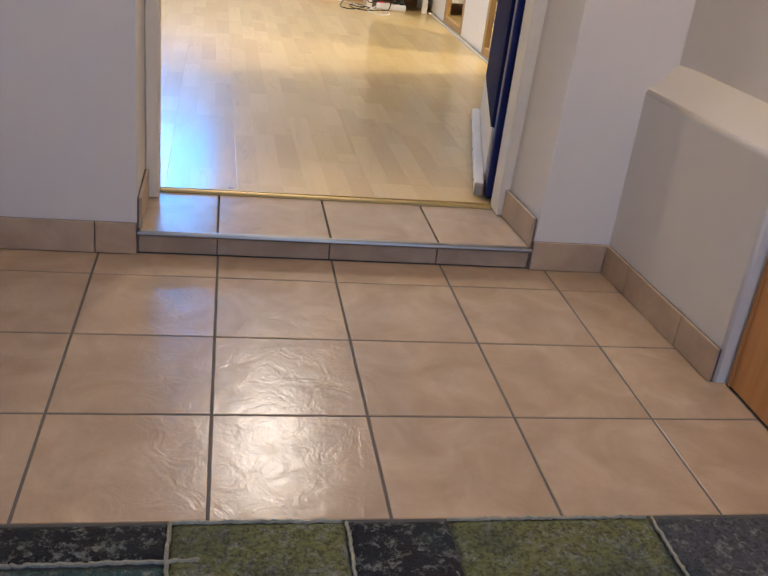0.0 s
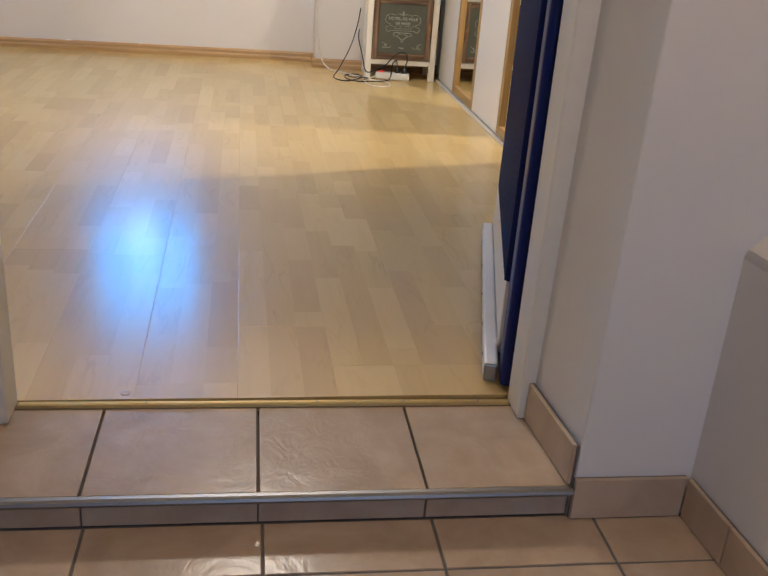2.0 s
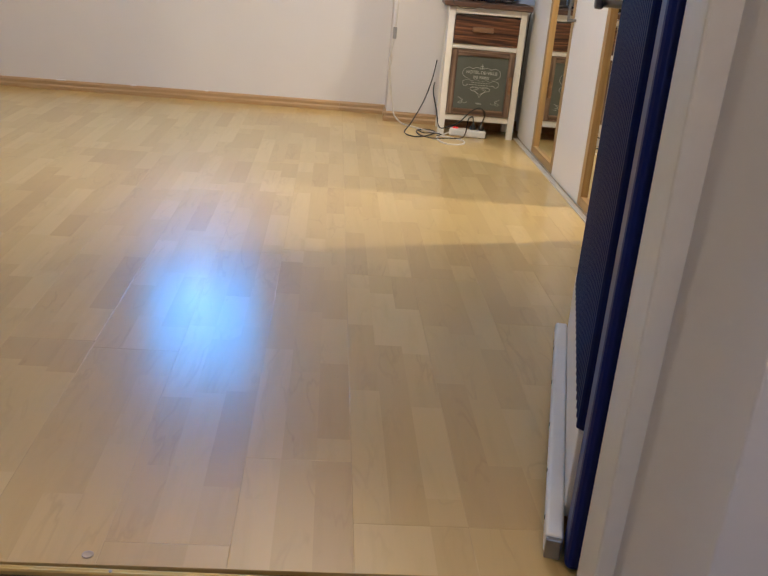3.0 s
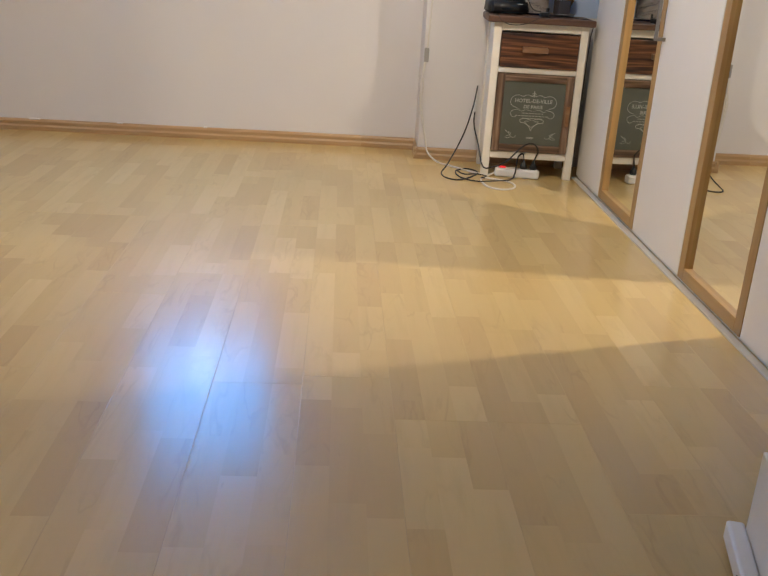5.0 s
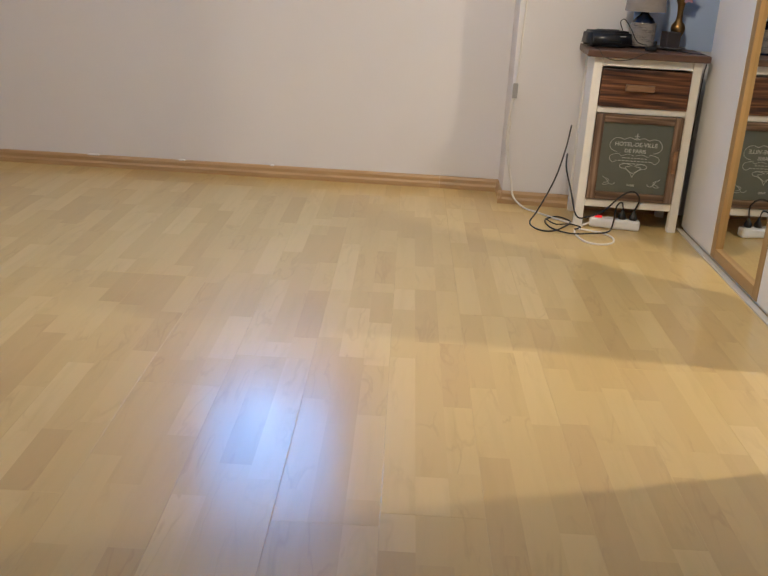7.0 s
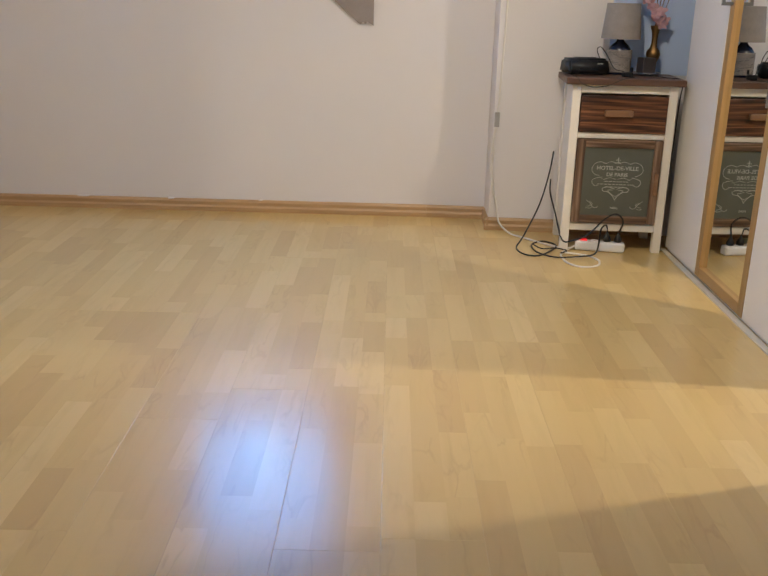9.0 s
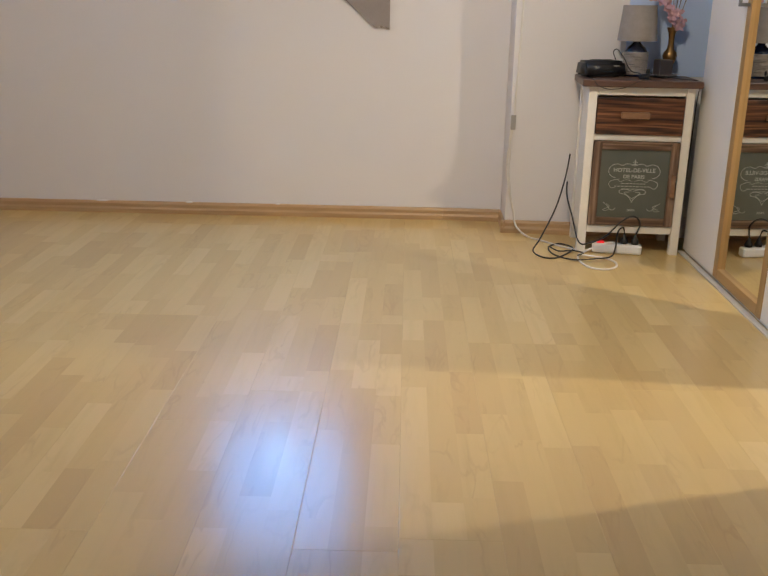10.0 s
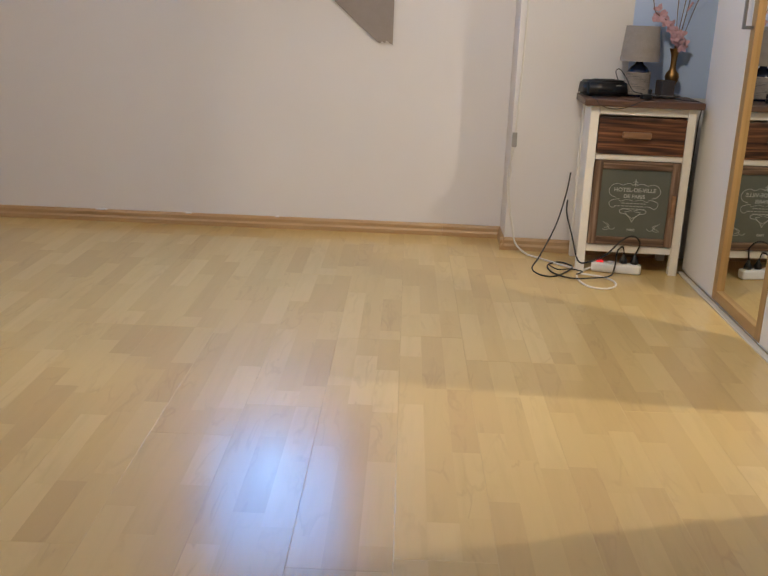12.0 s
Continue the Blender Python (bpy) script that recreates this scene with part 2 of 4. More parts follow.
def rug_material():
    m, nt, p = material("rug_pile", 0.95)
    v = world_coords(nt)
    info = nt.nodes.new("ShaderNodeObjectInfo")
    pile, spot = noise_tex(nt, v, 130, 3, 0.7), noise_tex(nt, v, 38, 5, 0.8)
    blot = noise_tex(nt, v, 7, 3)
    c = mix(nt, ramp(nt, spot, [(0.52, (0, 0, 0)), (0.60, (0.75, 0.75, 0.75))]), info.outputs["Color"], (0.24, 0.26, 0.25))
    c = mix(nt, ramp(nt, blot, [(0.5, (0, 0, 0)), (0.72, (0.7, 0.7, 0.7))]), c, (0.02, 0.045, 0.05))
    c = mix(nt, ramp(nt, pile, [(0.35, (0.75,) * 3), (0.6, (0, 0, 0))]), c, (0.012, 0.014, 0.016))
    nt.links.new(c, p.inputs["Base Color"])
    bump(nt, p, pile, 0.9, 0.006)
    return m


RUG = rug_material()


# ---- mesh helpers ----
def quad_box(bm, lo, hi, m=None):
    """A box from corner to corner, m turns it."""
    vs = [bm.verts.new(Vector((x, y, z)) if m is None else m @ Vector((x, y, z)))
          for x in (lo[0], hi[0]) for y in (lo[1], hi[1]) for z in (lo[2], hi[2])]
    for f in ((0, 1, 3, 2), (4, 6, 7, 5), (0, 4, 5, 1), (2, 3, 7, 6), (0, 2, 6, 4), (1, 5, 7, 3)):
        bm.faces.new([vs[i] for i in f])
    return vs


def box(lo, hi, bevel=0.0, seg=2):
    bm = bmesh.new()
    quad_box(bm, lo, hi)
    if bevel:
        bmesh.ops.bevel(bm, geom=bm.edges[:], offset=bevel, segments=seg, affect="EDGES", profile=0.5)
    return bm


def prism(outline, z0, z1):
    """An upright prism over a floor outline, counter-clockwise."""
    bm = bmesh.new()
    lo = [bm.verts.new((x, y, z0)) for x, y in outline]
    hi = [bm.verts.new((x, y, z1)) for x, y in outline]
    bm.faces.new(lo[::-1])
    bm.faces.new(hi)
    n = len(outline)
    for i in range(n):
        bm.faces.new((lo[i], lo[(i + 1) % n], hi[(i + 1) % n], hi[i]))
    return bm


def lathe(profile, steps=28):
    """A turned body from (radius, z) rows."""
    bm = bmesh.new()
    rings = [[bm.verts.new((r * math.cos(2 * math.pi * i / steps), r * math.sin(2 * math.pi * i / steps), z)) for i in range(steps)] for r, z in profile]
    for a, b in zip(rings, rings[1:]):
        for i in range(steps):
            bm.faces.new((a[i], a[(i + 1) % steps], b[(i + 1) % steps], b[i]))
    bm.faces.new(rings[0][::-1])
    bm.faces.new(rings[-1])
    return bm


def tube(points, radius, steps=8, smooth=6):
    """A round cable through the points, smoothed by Catmull-Rom."""
    pts = [Vector(p) for p in points]
    path = []
    for i in range(len(pts) - 1):
        p0, p1, p2, p3 = pts[max(i - 1, 0)], pts[i], pts[i + 1], pts[min(i + 2, len(pts) - 1)]
        for k in range(smooth):
            t = k / smooth
            path.append(0.5 * ((2 * p1) + (p2 - p0) * t + (2 * p0 - 5 * p1 + 4 * p2 - p3) * t * t + (3 * p1 - p0 - 3 * p2 + p3) * t ** 3))
    path.append(pts[-1])
    bm = bmesh.new()
    side, rings = None, []
    for i, p in enumerate(path):
        d = (path[min(i + 1, len(path) - 1)] - path[max(i - 1, 0)]).normalized()
        if side is None:
            side = d.orthogonal().normalized()
        side = (side - d * side.dot(d)).normalized()
        up = d.cross(side)
        rings.append([bm.verts.new(p + radius * (math.cos(2 * math.pi * k / steps) * side + math.sin(2 * math.pi * k / steps) * up)) for k in range(steps)])
    for a, b in zip(rings, rings[1:]):
        for k in range(steps):
            bm.faces.new((a[k], a[(k + 1) % steps], b[(k + 1) % steps], b[k]))
    bm.faces.new(rings[0][::-1])
    bm.faces.new(rings[-1])
    return bm


def mesh_of(name, bm, mat, smooth=False):
    me = bpy.data.meshes.new(name)
    bmesh.ops.recalc_face_normals(bm, faces=bm.faces[:])
    if smooth:
        for f in bm.faces:
            f.smooth = True
    bm.to_mesh(me)
    bm.free()
    me.materials.append(mat)
    return me


def part(name, bm, mat, parent=None, label="", smooth=False, m=None):
    ob = new(name, mesh_of(name, bm, mat, smooth))
    if m is not None:
        ob.matrix_basis = m
    if parent is not None:
        ob.parent = parent
    if label:
        ob["label"] = label
    return ob


def thing(name, m, label, category, group=""):
    """An empty at the thing's base, which carries its parts."""
    ob = new(name)
    ob.empty_display_size = 0.05
    ob.matrix_basis = m
    return tagged(ob, label, category, group)


def setting(name, bm, mat, label="", category=""):
    return tagged(part(name, bm, mat), label, category, kind="structure")


def piece(name, me, parent, m):
    ob = new(name, me)
    ob.matrix_basis = m
    ob.parent = parent
    return ob


# ---- setting ----
F = 0.075            # laminate
TREAD = 0.068        # tiled step
TOP = 2.50           # ceiling
HALL_L, HALL_R, HALL_BACK = -1.30, 1.085, -2.0
OPEN_L, OPEN_R = -0.205, 0.869
WF, WB = 2.008, 2.300   # faces of the wall with the doorway

hall_floor = setting("floor_hall", box((HALL_L - 0.1, HALL_BACK - 0.1, -0.12), (1.9, WF + 0.05, -0.0016)), GROUT, "hall floor of beige glazed square tiles with grey grout", "floor")
room_floor = setting("floor_room", box((-3.6, WB - 0.01, -0.12), (3.1, 7.5, F - 0.012)), UNDER, "maple laminate floor in three-strip planks", "floor")
step = setting("step", box((OPEN_L - 0.03, WF + 0.012, -0.003), (OPEN_R + 0.03, WB + 0.002, TREAD - 0.010)), GROUT, "tiled door step with metal edge", "step")
ceiling = setting("ceiling", box((-3.7, HALL_BACK - 0.2, TOP), (3.2, 7.6, TOP + 0.15)), CEIL, "plain white ceiling", "ceiling")

setting("wall_doorway_left", box((-3.7, WF, -0.1), (OPEN_L, WB, TOP)), HALLWALL, "white plastered wall beside the doorway", "wall")
bm = prism([(OPEN_R, WF), (3.1, WF), (3.1, WB), (0.848, WB)], -0.1, TOP)
for v in bm.verts:
    if v.co.x < 1 and v.co.z > 1:
        v.co.x += 0.044
edge = [e for e in bm.edges if all(v.co.x < 1 and v.co.y < 2.1 for v in e.verts)]
bmesh.ops.bevel(bm, geom=edge, offset=0.004, segments=3, affect="EDGES", profile=0.5)
setting("wall_doorway_right", bm, HALLWALL, "white plastered wall beside the doorway", "wall")
setting("wall_doorway_top", box((OPEN_L, WF, 2.10), (OPEN_R, WB, TOP)), HALLWALL, "white plastered wall over the doorway", "wall")
setting("wall_hall_left", box((HALL_L - 0.2, HALL_BACK, -0.1), (HALL_L, WF, TOP)), HALLWALL, "white plastered hall wall", "wall")
# back wall out of view, left open for the added window
setting("wall_hall_back_low", box((HALL_L - 0.2, HALL_BACK - 0.15, -0.1), (2.0, HALL_BACK, 0.7)), HALLWALL, "white plastered hall wall", "wall")
setting("wall_hall_back_top", box((HALL_L - 0.2, HALL_BACK - 0.15, 2.30), (2.0, HALL_BACK, TOP)), HALLWALL, "white plastered hall wall", "wall")
setting("wall_hall_back_side", box((HALL_L - 0.2, HALL_BACK - 0.15, 0.7), (0.3, HALL_BACK, 2.30)), HALLWALL, "white plastered hall wall", "wall")
# right hall wall: thick below a ledge, set back above it
bm = prism([(1.098, WF), (1.134, 1.412), (1.6, 1.412), (1.6, WF)], -0.1, 0.528)
for v in bm.verts:
    if v.co.z > 0.5 and v.co.x > 1.2:
        v.co.z += 0.50
rounded = bmesh.ops.bevel(bm, geom=[e for e in bm.edges if all(v.co.z > 0.5 and v.co.x < 1.2 for v in e.verts)] + [e for e in bm.edges if all(v.co.x < 1.2 and v.co.y < 1.5 for v in e.verts)], offset=0.009, segments=4, affect="EDGES", profile=0.5)
for f in rounded["faces"]:
    f.smooth = True
setting("wall_hall_right_low", bm, HALLWALL, "white plastered low wall with a rounded ledge", "wall")
setting("wall_hall_right_top", prism([(1.172, WF - 0.001), (1.206, 1.414), (1.58, 1.414), (1.58, WF)], 0.50, TOP), HALLWALL, "white plastered wall above the ledge", "wall")
setting("wall_hall_right_side", box((1.225, HALL_BACK, -0.1), (1.6, 1.410, TOP)), HALLWALL, "white plastered hall wall", "wall")

# far wall of the room, slightly bent, with a pilaster at its end
BW = [(-3.7, 6.722), (0.385, 6.712), (0.668, 6.700)]
setting("wall_north", prism([(BW[0][0], 7.6), (BW[0][0], BW[0][1]), BW[1], BW[2], (0.668, 7.6)][::1], -0.1, TOP), WALL, "white plastered wall of the room", "wall")
setting("wall_north_pilaster", prism([(0.669, 7.6), (0.669, 6.482), (3.2, 6.356), (3.2, 7.6)], -0.1, TOP), WALL, "white plastered wall projection", "wall")
setting("wall_west", box((-3.7, WB, -0.1), (-3.5, 7.4, TOP)), WALL, "white plastered wall", "wall")
setting("wall_east", box((3.02, WB, -0.1), (3.2, 6.32, TOP)), WALL, "white plastered wall", "wall")
blue_x0 = 1.150


def on_pilaster(x, off=0.0):
    k = (x - 0.669) / (3.2 - 0.669)
    return 6.482 + (6.356 - 6.482) * k - off


setting("wall_blue_strip", prism([(blue_x0, on_pilaster(blue_x0) - 0.001), (blue_x0, on_pilaster(blue_x0) - 0.006), (1.98, on_pilaster(1.98) - 0.006), (1.98, on_pilaster(1.98) - 0.001)], 0.80, 1.9), BLUEWALL, "pale blue painted strip of wall", "wall")


# skirting boards of the room: a moulded beech strip along each stretch of wall
def skirting(name, a, b, h=0.058, d=0.020):
    a, b = Vector((*a, 0)), Vector((*b, 0))
    run = (b - a).length
    bm = bmesh.new()
    prof = [(0, 0), (d, 0), (d, h * 0.35), (d * 0.72, h * 0.52), (d * 0.72, h * 0.80), (d * 0.45, h * 0.96), (0, h)]
    ends = [[bm.verts.new((x, -y, z)) for y, z in prof] for x in (0, run)]
    n = len(prof)
    for i in range(n):
        bm.faces.new((ends[0][i], ends[0][(i + 1) % n], ends[1][(i + 1) % n], ends[1][i]))
    bm.faces.new(ends[0][::-1])
    bm.faces.new(ends[1])
    ang = math.degrees(math.atan2(b.y - a.y, b.x - a.x))
    ob = part(name, bm, BEECHX, m=pose(a.x, a.y, F, 0, 0, ang))
    return tagged(ob, "beech-coloured moulded skirting board along the wall", "baseboard", kind="structure")


north = skirting("baseboard_north", (-3.5, BW[0][1] - 0.001), (0.385, 6.711))
for x, w in ((2.16, 0.055), (2.61, 0.03), (3.06, 0.016)):
    bm = box((x, -0.016, 0.0555), (x + w, -0.0005, 0.0625), 0.003)
    part("paint_smear", bm, WALL, north, "white paint smear on the skirting")
skirting("baseboard_bend", (0.386, 6.711), (0.668, 6.699))
skirting("baseboard_jog", (0.668, 6.68), (0.668, 6.462), 0.058, 0.012)
skirting("baseboard_pilaster", (0.650, on_pilaster(0.650, 0.001)), (1.45, on_pilaster(1.45, 0.001)))

# door frame and brass strip
tagged(part("door_frame_left", box((OPEN_L + 0.001, 2.238, TREAD + 0.001), (-0.168, 2.318, 2.08), 0.004), FRAMEPAINT), "grey-white painted door frame post", "door frame", kind="structure")
tagged(part("door_frame_right", box((0.828, 2.238, TREAD + 0.001), (OPEN_R + 0.10, 2.318, 2.08), 0.004), FRAMEPAINT), "grey-white painted door frame post", "door frame", kind="structure")
tagged(part("door_frame_top", box((OPEN_L + 0.001, 2.238, 2.081), (OPEN_R - 0.001, 2.318, 2.099), 0.003), FRAMEPAINT), "grey-white painted door frame head", "door frame", kind="structure")


def threshold():
    bm = bmesh.new()
    prof = [(2.2945, TREAD + 0.001), (2.2955, F), (2.299, F + 0.0016), (2.3025, F + 0.0008), (2.306, F + 0.0016), (2.310, F + 0.0003), (2.3105, F - 0.002)]
    ends = [[bm.verts.new((x, y, z)) for y, z in prof] for x in (-0.166, 0.826)]
    for i in range(len(prof) - 1):
        bm.faces.new((ends[0][i], ends[0][i + 1], ends[1][i + 1], ends[1][i]))
    bm.faces.new(ends[0])
    bm.faces.new(ends[1][::-1])
    bm.faces.new((ends[0][0], ends[1][0], ends[1][-1], ends[0][-1]))
    ob = tagged(part("threshold_strip", bm, BRASS), "ridged brass threshold strip with screws", "threshold", kind="structure")
    for x in (0.08, 0.42, 0.60, 0.76):
        part("screw", lathe([(0.003, 0), (0.003, 0.0012), (0.0015, 0.0016)], 10), STEEL, ob, m=pose(x, 2.3025, F + 0.0008))
    return ob


threshold()


def nosing():
    bm = bmesh.new()
    prof = [(1.992, TREAD - 0.012), (1.989, TREAD - 0.006), (1.991, TREAD - 0.001), (1.997, TREAD + 0.0012), (2.006, TREAD + 0.0012), (2.006, TREAD - 0.012)]
    ends = [[bm.verts.new((x, y, z)) for y, z in prof] for x in (OPEN_L + 0.002, OPEN_R - 0.002)]
    n = len(prof)
    for i in range(n):
        bm.faces.new((ends[0][i], ends[0][(i + 1) % n], ends[1][(i + 1) % n], ends[1][i]))
    bm.faces.new(ends[0][::-1])
    bm.faces.new(ends[1])
    return tagged(part("step_edge_trim", bm, STEEL), "metal edge trim along the tiled step", "trim", kind="structure")


nosing()

# ---- blue door, open into the room ----
DOOR_TURN = 13.4
door = thing("door_leaf", pose(0.853, 2.350, F + 0.004, 0, 0, 90 - DOOR_TURN), "blue ribbed door standing open on the laminate floor", "door")
DW = 1.00            # along local x from the hinge; the side seen from the doorway is local +y


def fold_panel():
    bm = bmesh.new()
    x0, x1, z0, z1, n = 0.118, 0.90, 0.196, 2.0, 22
    pts = []
    for i in range(n * 8 + 1):
        u = i / (n * 8)
        pts.append((x0 + (x1 - x0) * u, 0.022 + 0.022 * abs(math.sin(math.pi * n * u)) ** 0.8))
    lo = [bm.verts.new((x, y, z0)) for x, y in pts]
    hi = [bm.verts.new((x, y, z1)) for x, y in pts]
    lb = [bm.verts.new((x, 0.014, z0)) for x, y in pts]
    hb = [bm.verts.new((x, 0.014, z1)) for x, y in pts]
    for i in range(len(pts) - 1):
        bm.faces.new((lo[i], lo[i + 1], hi[i + 1], hi[i]))
        bm.faces.new((lb[i], lb[i + 1], lo[i + 1], lo[i]))
        bm.faces.new((hb[i], hb[i + 1], hi[i + 1], hi[i]))
    bm.faces.new((lo[0], hi[0], hb[0], lb[0]))
    bm.faces.new((lo[-1], hi[-1], hb[-1], lb[-1]))
    return bm


part("door_core", box((0.02, -0.022, 0.012), (DW, 0.0135, 2.0), 0.003), WHITEGLOSS, door, "white door core")
part("hinge_stile", box((-0.014, -0.026, 0.004), (0.074, 0.036, 2.0), 0.012, 3), BLUEPAINT, door, "dark blue painted stile")
part("side_channel", box((0.076, 0.010, 0.03), (0.114, 0.030, 1.99), 0.006), ALU, door, "grey aluminium guide channel")
part("ribbed_panel", fold_panel(), BLUEFOLD, door, "dark blue ribbed panel")
part("end_stile", box((0.905, -0.026, 0.012), (DW + 0.003, 0.024, 2.0), 0.005), WHITEGLOSS, door, "white end stile")
part("kick_panel", box((0.12, 0.0136, 0.020), (0.99, 0.040, 0.192), 0.003), WHITEGLOSS, door, "white kick panel")
bar = part("drip_bar", box((0.022, 0.0405, 0.006), (DW, 0.072, 0.044), 0.006, 3), WHITEPVC, door, "white bar across the foot of the door")
part("bar_end_cap", box((0.012, 0.042, 0.002), (0.0215, 0.070, 0.042), 0.003), STEEL, bar, "metal end cap")
handle = part("door_handle", lathe([(0.024, 0), (0.024, 0.006), (0.011, 0.009), (0.0095, 0.014), (0.0095, 0.058)], 18), STEEL, door, "satin metal handle", True, pose(0.945, 0.024, 0.872, -90, 0, 0))
part("grip", box((-0.015, -0.014, 0.0582), (0.015, 0.014, 0.080), 0.006, 3), STEEL, handle)
for sx in (0.10, 0.26, 0.45, 0.66, 0.86):
    part("screw", lathe([(0.004, 0), (0.004, 0.001), (0.002, 0.0015)], 10), BLACK, bar, "", False, pose(sx, 0.0722, 0.025, -90, 0, 0))

# ---- wardrobe: a row of doors, plain and mirrored ----
WX = 1.420
wardrobe = thing("wardrobe", pose(WX, 0, F), "white fitted wardrobe with oak-framed mirror doors", "wardrobe")
# carcass made deep and hollow to house the added ceiling_lamp_image
part("carcass_top", box((0.024, 3.28, 2.44), (1.55, 6.198, 2.46), 0.003), WHITEGLOSS, wardrobe)
part("carcass_end", box((0.024, 3.28, 0.0), (1.55, 3.30, 2.439), 0.002), WHITEGLOSS, wardrobe)
part("carcass_end", box((0.024, 6.178, 0.0), (1.55, 6.198, 2.439), 0.002), WHITEGLOSS, wardrobe)
part("carcass_back", box((1.53, 3.301, 0.0), (1.55, 6.177, 2.439), 0.002), WHITEGLOSS, wardrobe)
# unseen strips that stop the image lamp leaking under and between doors
part("foot_light_block", box((0.024, 3.301, 0.0), (0.040, 6.177, 0.040), 0.001), WHITEGLOSS, wardrobe)
for y in (5.79, 5.275, 4.76, 4.25, 3.77):
    part("gap_light_block", box((0.0235, y - 0.012, 0.0405), (0.050, y + 0.012, 2.439), 0.001), WHITEGLOSS, wardrobe)
part("fascia", box((0.0, 3.28, 2.222), (0.0235, 6.198, 2.46), 0.002), WHITEGLOSS, wardrobe)
part("plinth", box((0.010, 3.28, 0.0), (0.0235, 6.197, 0.013), 0.001), WHITEGLOSS, wardrobe, "white plinth")
part("floor_rail", box((-0.024, 3.28, 0.0), (-0.0005, 6.19, 0.006), 0.001), SEALGREY, wardrobe, "thin grey-white sealing strip")


def bar_handle(y, z0, z1):
    bm = bmesh.new()
    quad_box(bm, (-0.040, y - 0.005, z0), (-0.030, y + 0.005, z1))
    quad_box(bm, (-0.0301, y - 0.005, z0), (-0.0005, y + 0.005, z0 + 0.012))
    quad_box(bm, (-0.0301, y - 0.005, z1 - 0.012), (-0.0005, y + 0.005, z1))
    return bm


def wardrobe_door(y0, y1, mirrored, handle_y=None, hz=(0.72, 0.96)):
    z0, z1 = 0.014, 2.22
    if not mirrored:
        d = part("door", box((0.0, y0 + 0.002, z0), (0.020, y1 - 0.002, z1), 0.0015), WHITEGLOSS, wardrobe, "plain white door")
    else:
        s = 0.046
        d = part("mirror_door", box((0.0, y0 + 0.002, z0), (0.0225, y0 + s, z1), 0.001), OAKZ, wardrobe, "oak-framed mirror door")
        for nm, lo, hi, mt in (("frame_stile", (0.0, y1 - s, z0), (0.0225, y1 - 0.002, z1), OAKZ),
                               ("frame_rail", (0.0, y0 + s + 0.0005, z0), (0.0225, y1 - s - 0.0005, z0 + 0.040), OAKY), ("frame_rail", (0.0, y0 + s + 0.0005, z1 - 0.08), (0.0225, y1 - s - 0.0005, z1), OAKY)):
            part(nm, box(lo, hi, 0.001), mt, d)
        pane = part("mirror", box((0.015, y0 + s + 0.0005, z0 + 0.0405), (0.019, y1 - s - 0.0005, z1 - 0.0805)), MIRROR, d, "clear mirror")
        # casts no shadow, so the added image lamp shines out through it
        pane.visible_shadow = False
    if handle_y is not None:
        part("handle", bar_handle(handle_y, *hz), HANDLEMETAL, d, "slim metal bar handle", m=pose(0, 0, 0))


wardrobe_door(5.790, 6.202, False)
wardrobe_door(5.275, 5.790, True, 5.765, (1.02, 1.25))
wardrobe_door(4.760, 5.275, False, 5.240)
wardrobe_door(4.250, 4.760, True)
wardrobe_door(3.770, 4.250, False)
wardrobe_door(3.288, 3.770, False)

# ---- cabinet ----
CX0, CX1, CY = 0.950, 1.377, 6.150
cab = thing("cabinet", pose(CX0, CY, F, 0, 0, -3.0), "white painted cabinet with brown wood drawer and glass door", "cabinet")
W, D, H = CX1 - CX0, 0.285, 0.702
for lx, ly in ((0, 0), (W - 0.036, 0), (0, D - 0.036), (W - 0.036, D - 0.036)):
    part("leg", box((lx, ly, 0), (lx + 0.036, ly + 0.036, H), 0.003), CREAM, cab)
part("side_panel", box((0.006, 0.0365, 0.085), (0.022, D - 0.0365, H), 0.002), CREAM, cab)
part("side_panel", box((W - 0.022, 0.0365, 0.085), (W - 0.006, D - 0.0365, H), 0.002), CREAM, cab)
part("back_panel", box((0.0365, D - 0.014, 0.085), (W - 0.0365, D - 0.004, H)), CREAM, cab)
for z0, z1 in ((0.090, 0.122), (0.484, 0.508), (0.668, H)):
    part("front_rail", box((0.0365, 0.002, z0), (W - 0.0365, 0.030, z1), 0.002), CREAM, cab)
part("bottom_board", box((0.0225, 0.0305, 0.095), (W - 0.0225, D - 0.015, 0.110)), CREAM, cab)
part("shelf_board", box((0.0225, 0.0305, 0.488), (W - 0.0225, D - 0.015, 0.502)), CREAM, cab)
part("top", box((-0.030, -0.026, H + 0.0005), (W + 0.022, D + 0.004, H + 0.028), 0.004), TOPWOOD, cab, "dark brown wooden top")
drawer = part("drawer", box((0.039, -0.006, 0.509), (W - 0.037, 0.0295, 0.660), 0.003), RUSTIC, cab, "rustic dark brown wooden drawer front")
part("drawer_handle", box((0.135, -0.030, 0.577), (0.135 + 0.115, -0.0065, 0.603), 0.005), HANDLEWOOD, drawer, "wooden bar handle")
cdoor = part("door", box((0.060, 0.006, 0.150), (W - 0.060, 0.012, 0.455)), UNDER, cab, "wood-framed door with printed grey glass")
dz0, dz1, dx0, dx1, fs = 0.1245, 0.4815, 0.038, W - 0.038, 0.034
part("frame_stile", box((dx0, -0.008, dz0), (dx0 + fs, 0.018, dz1), 0.003), RUSTICZ, cdoor)
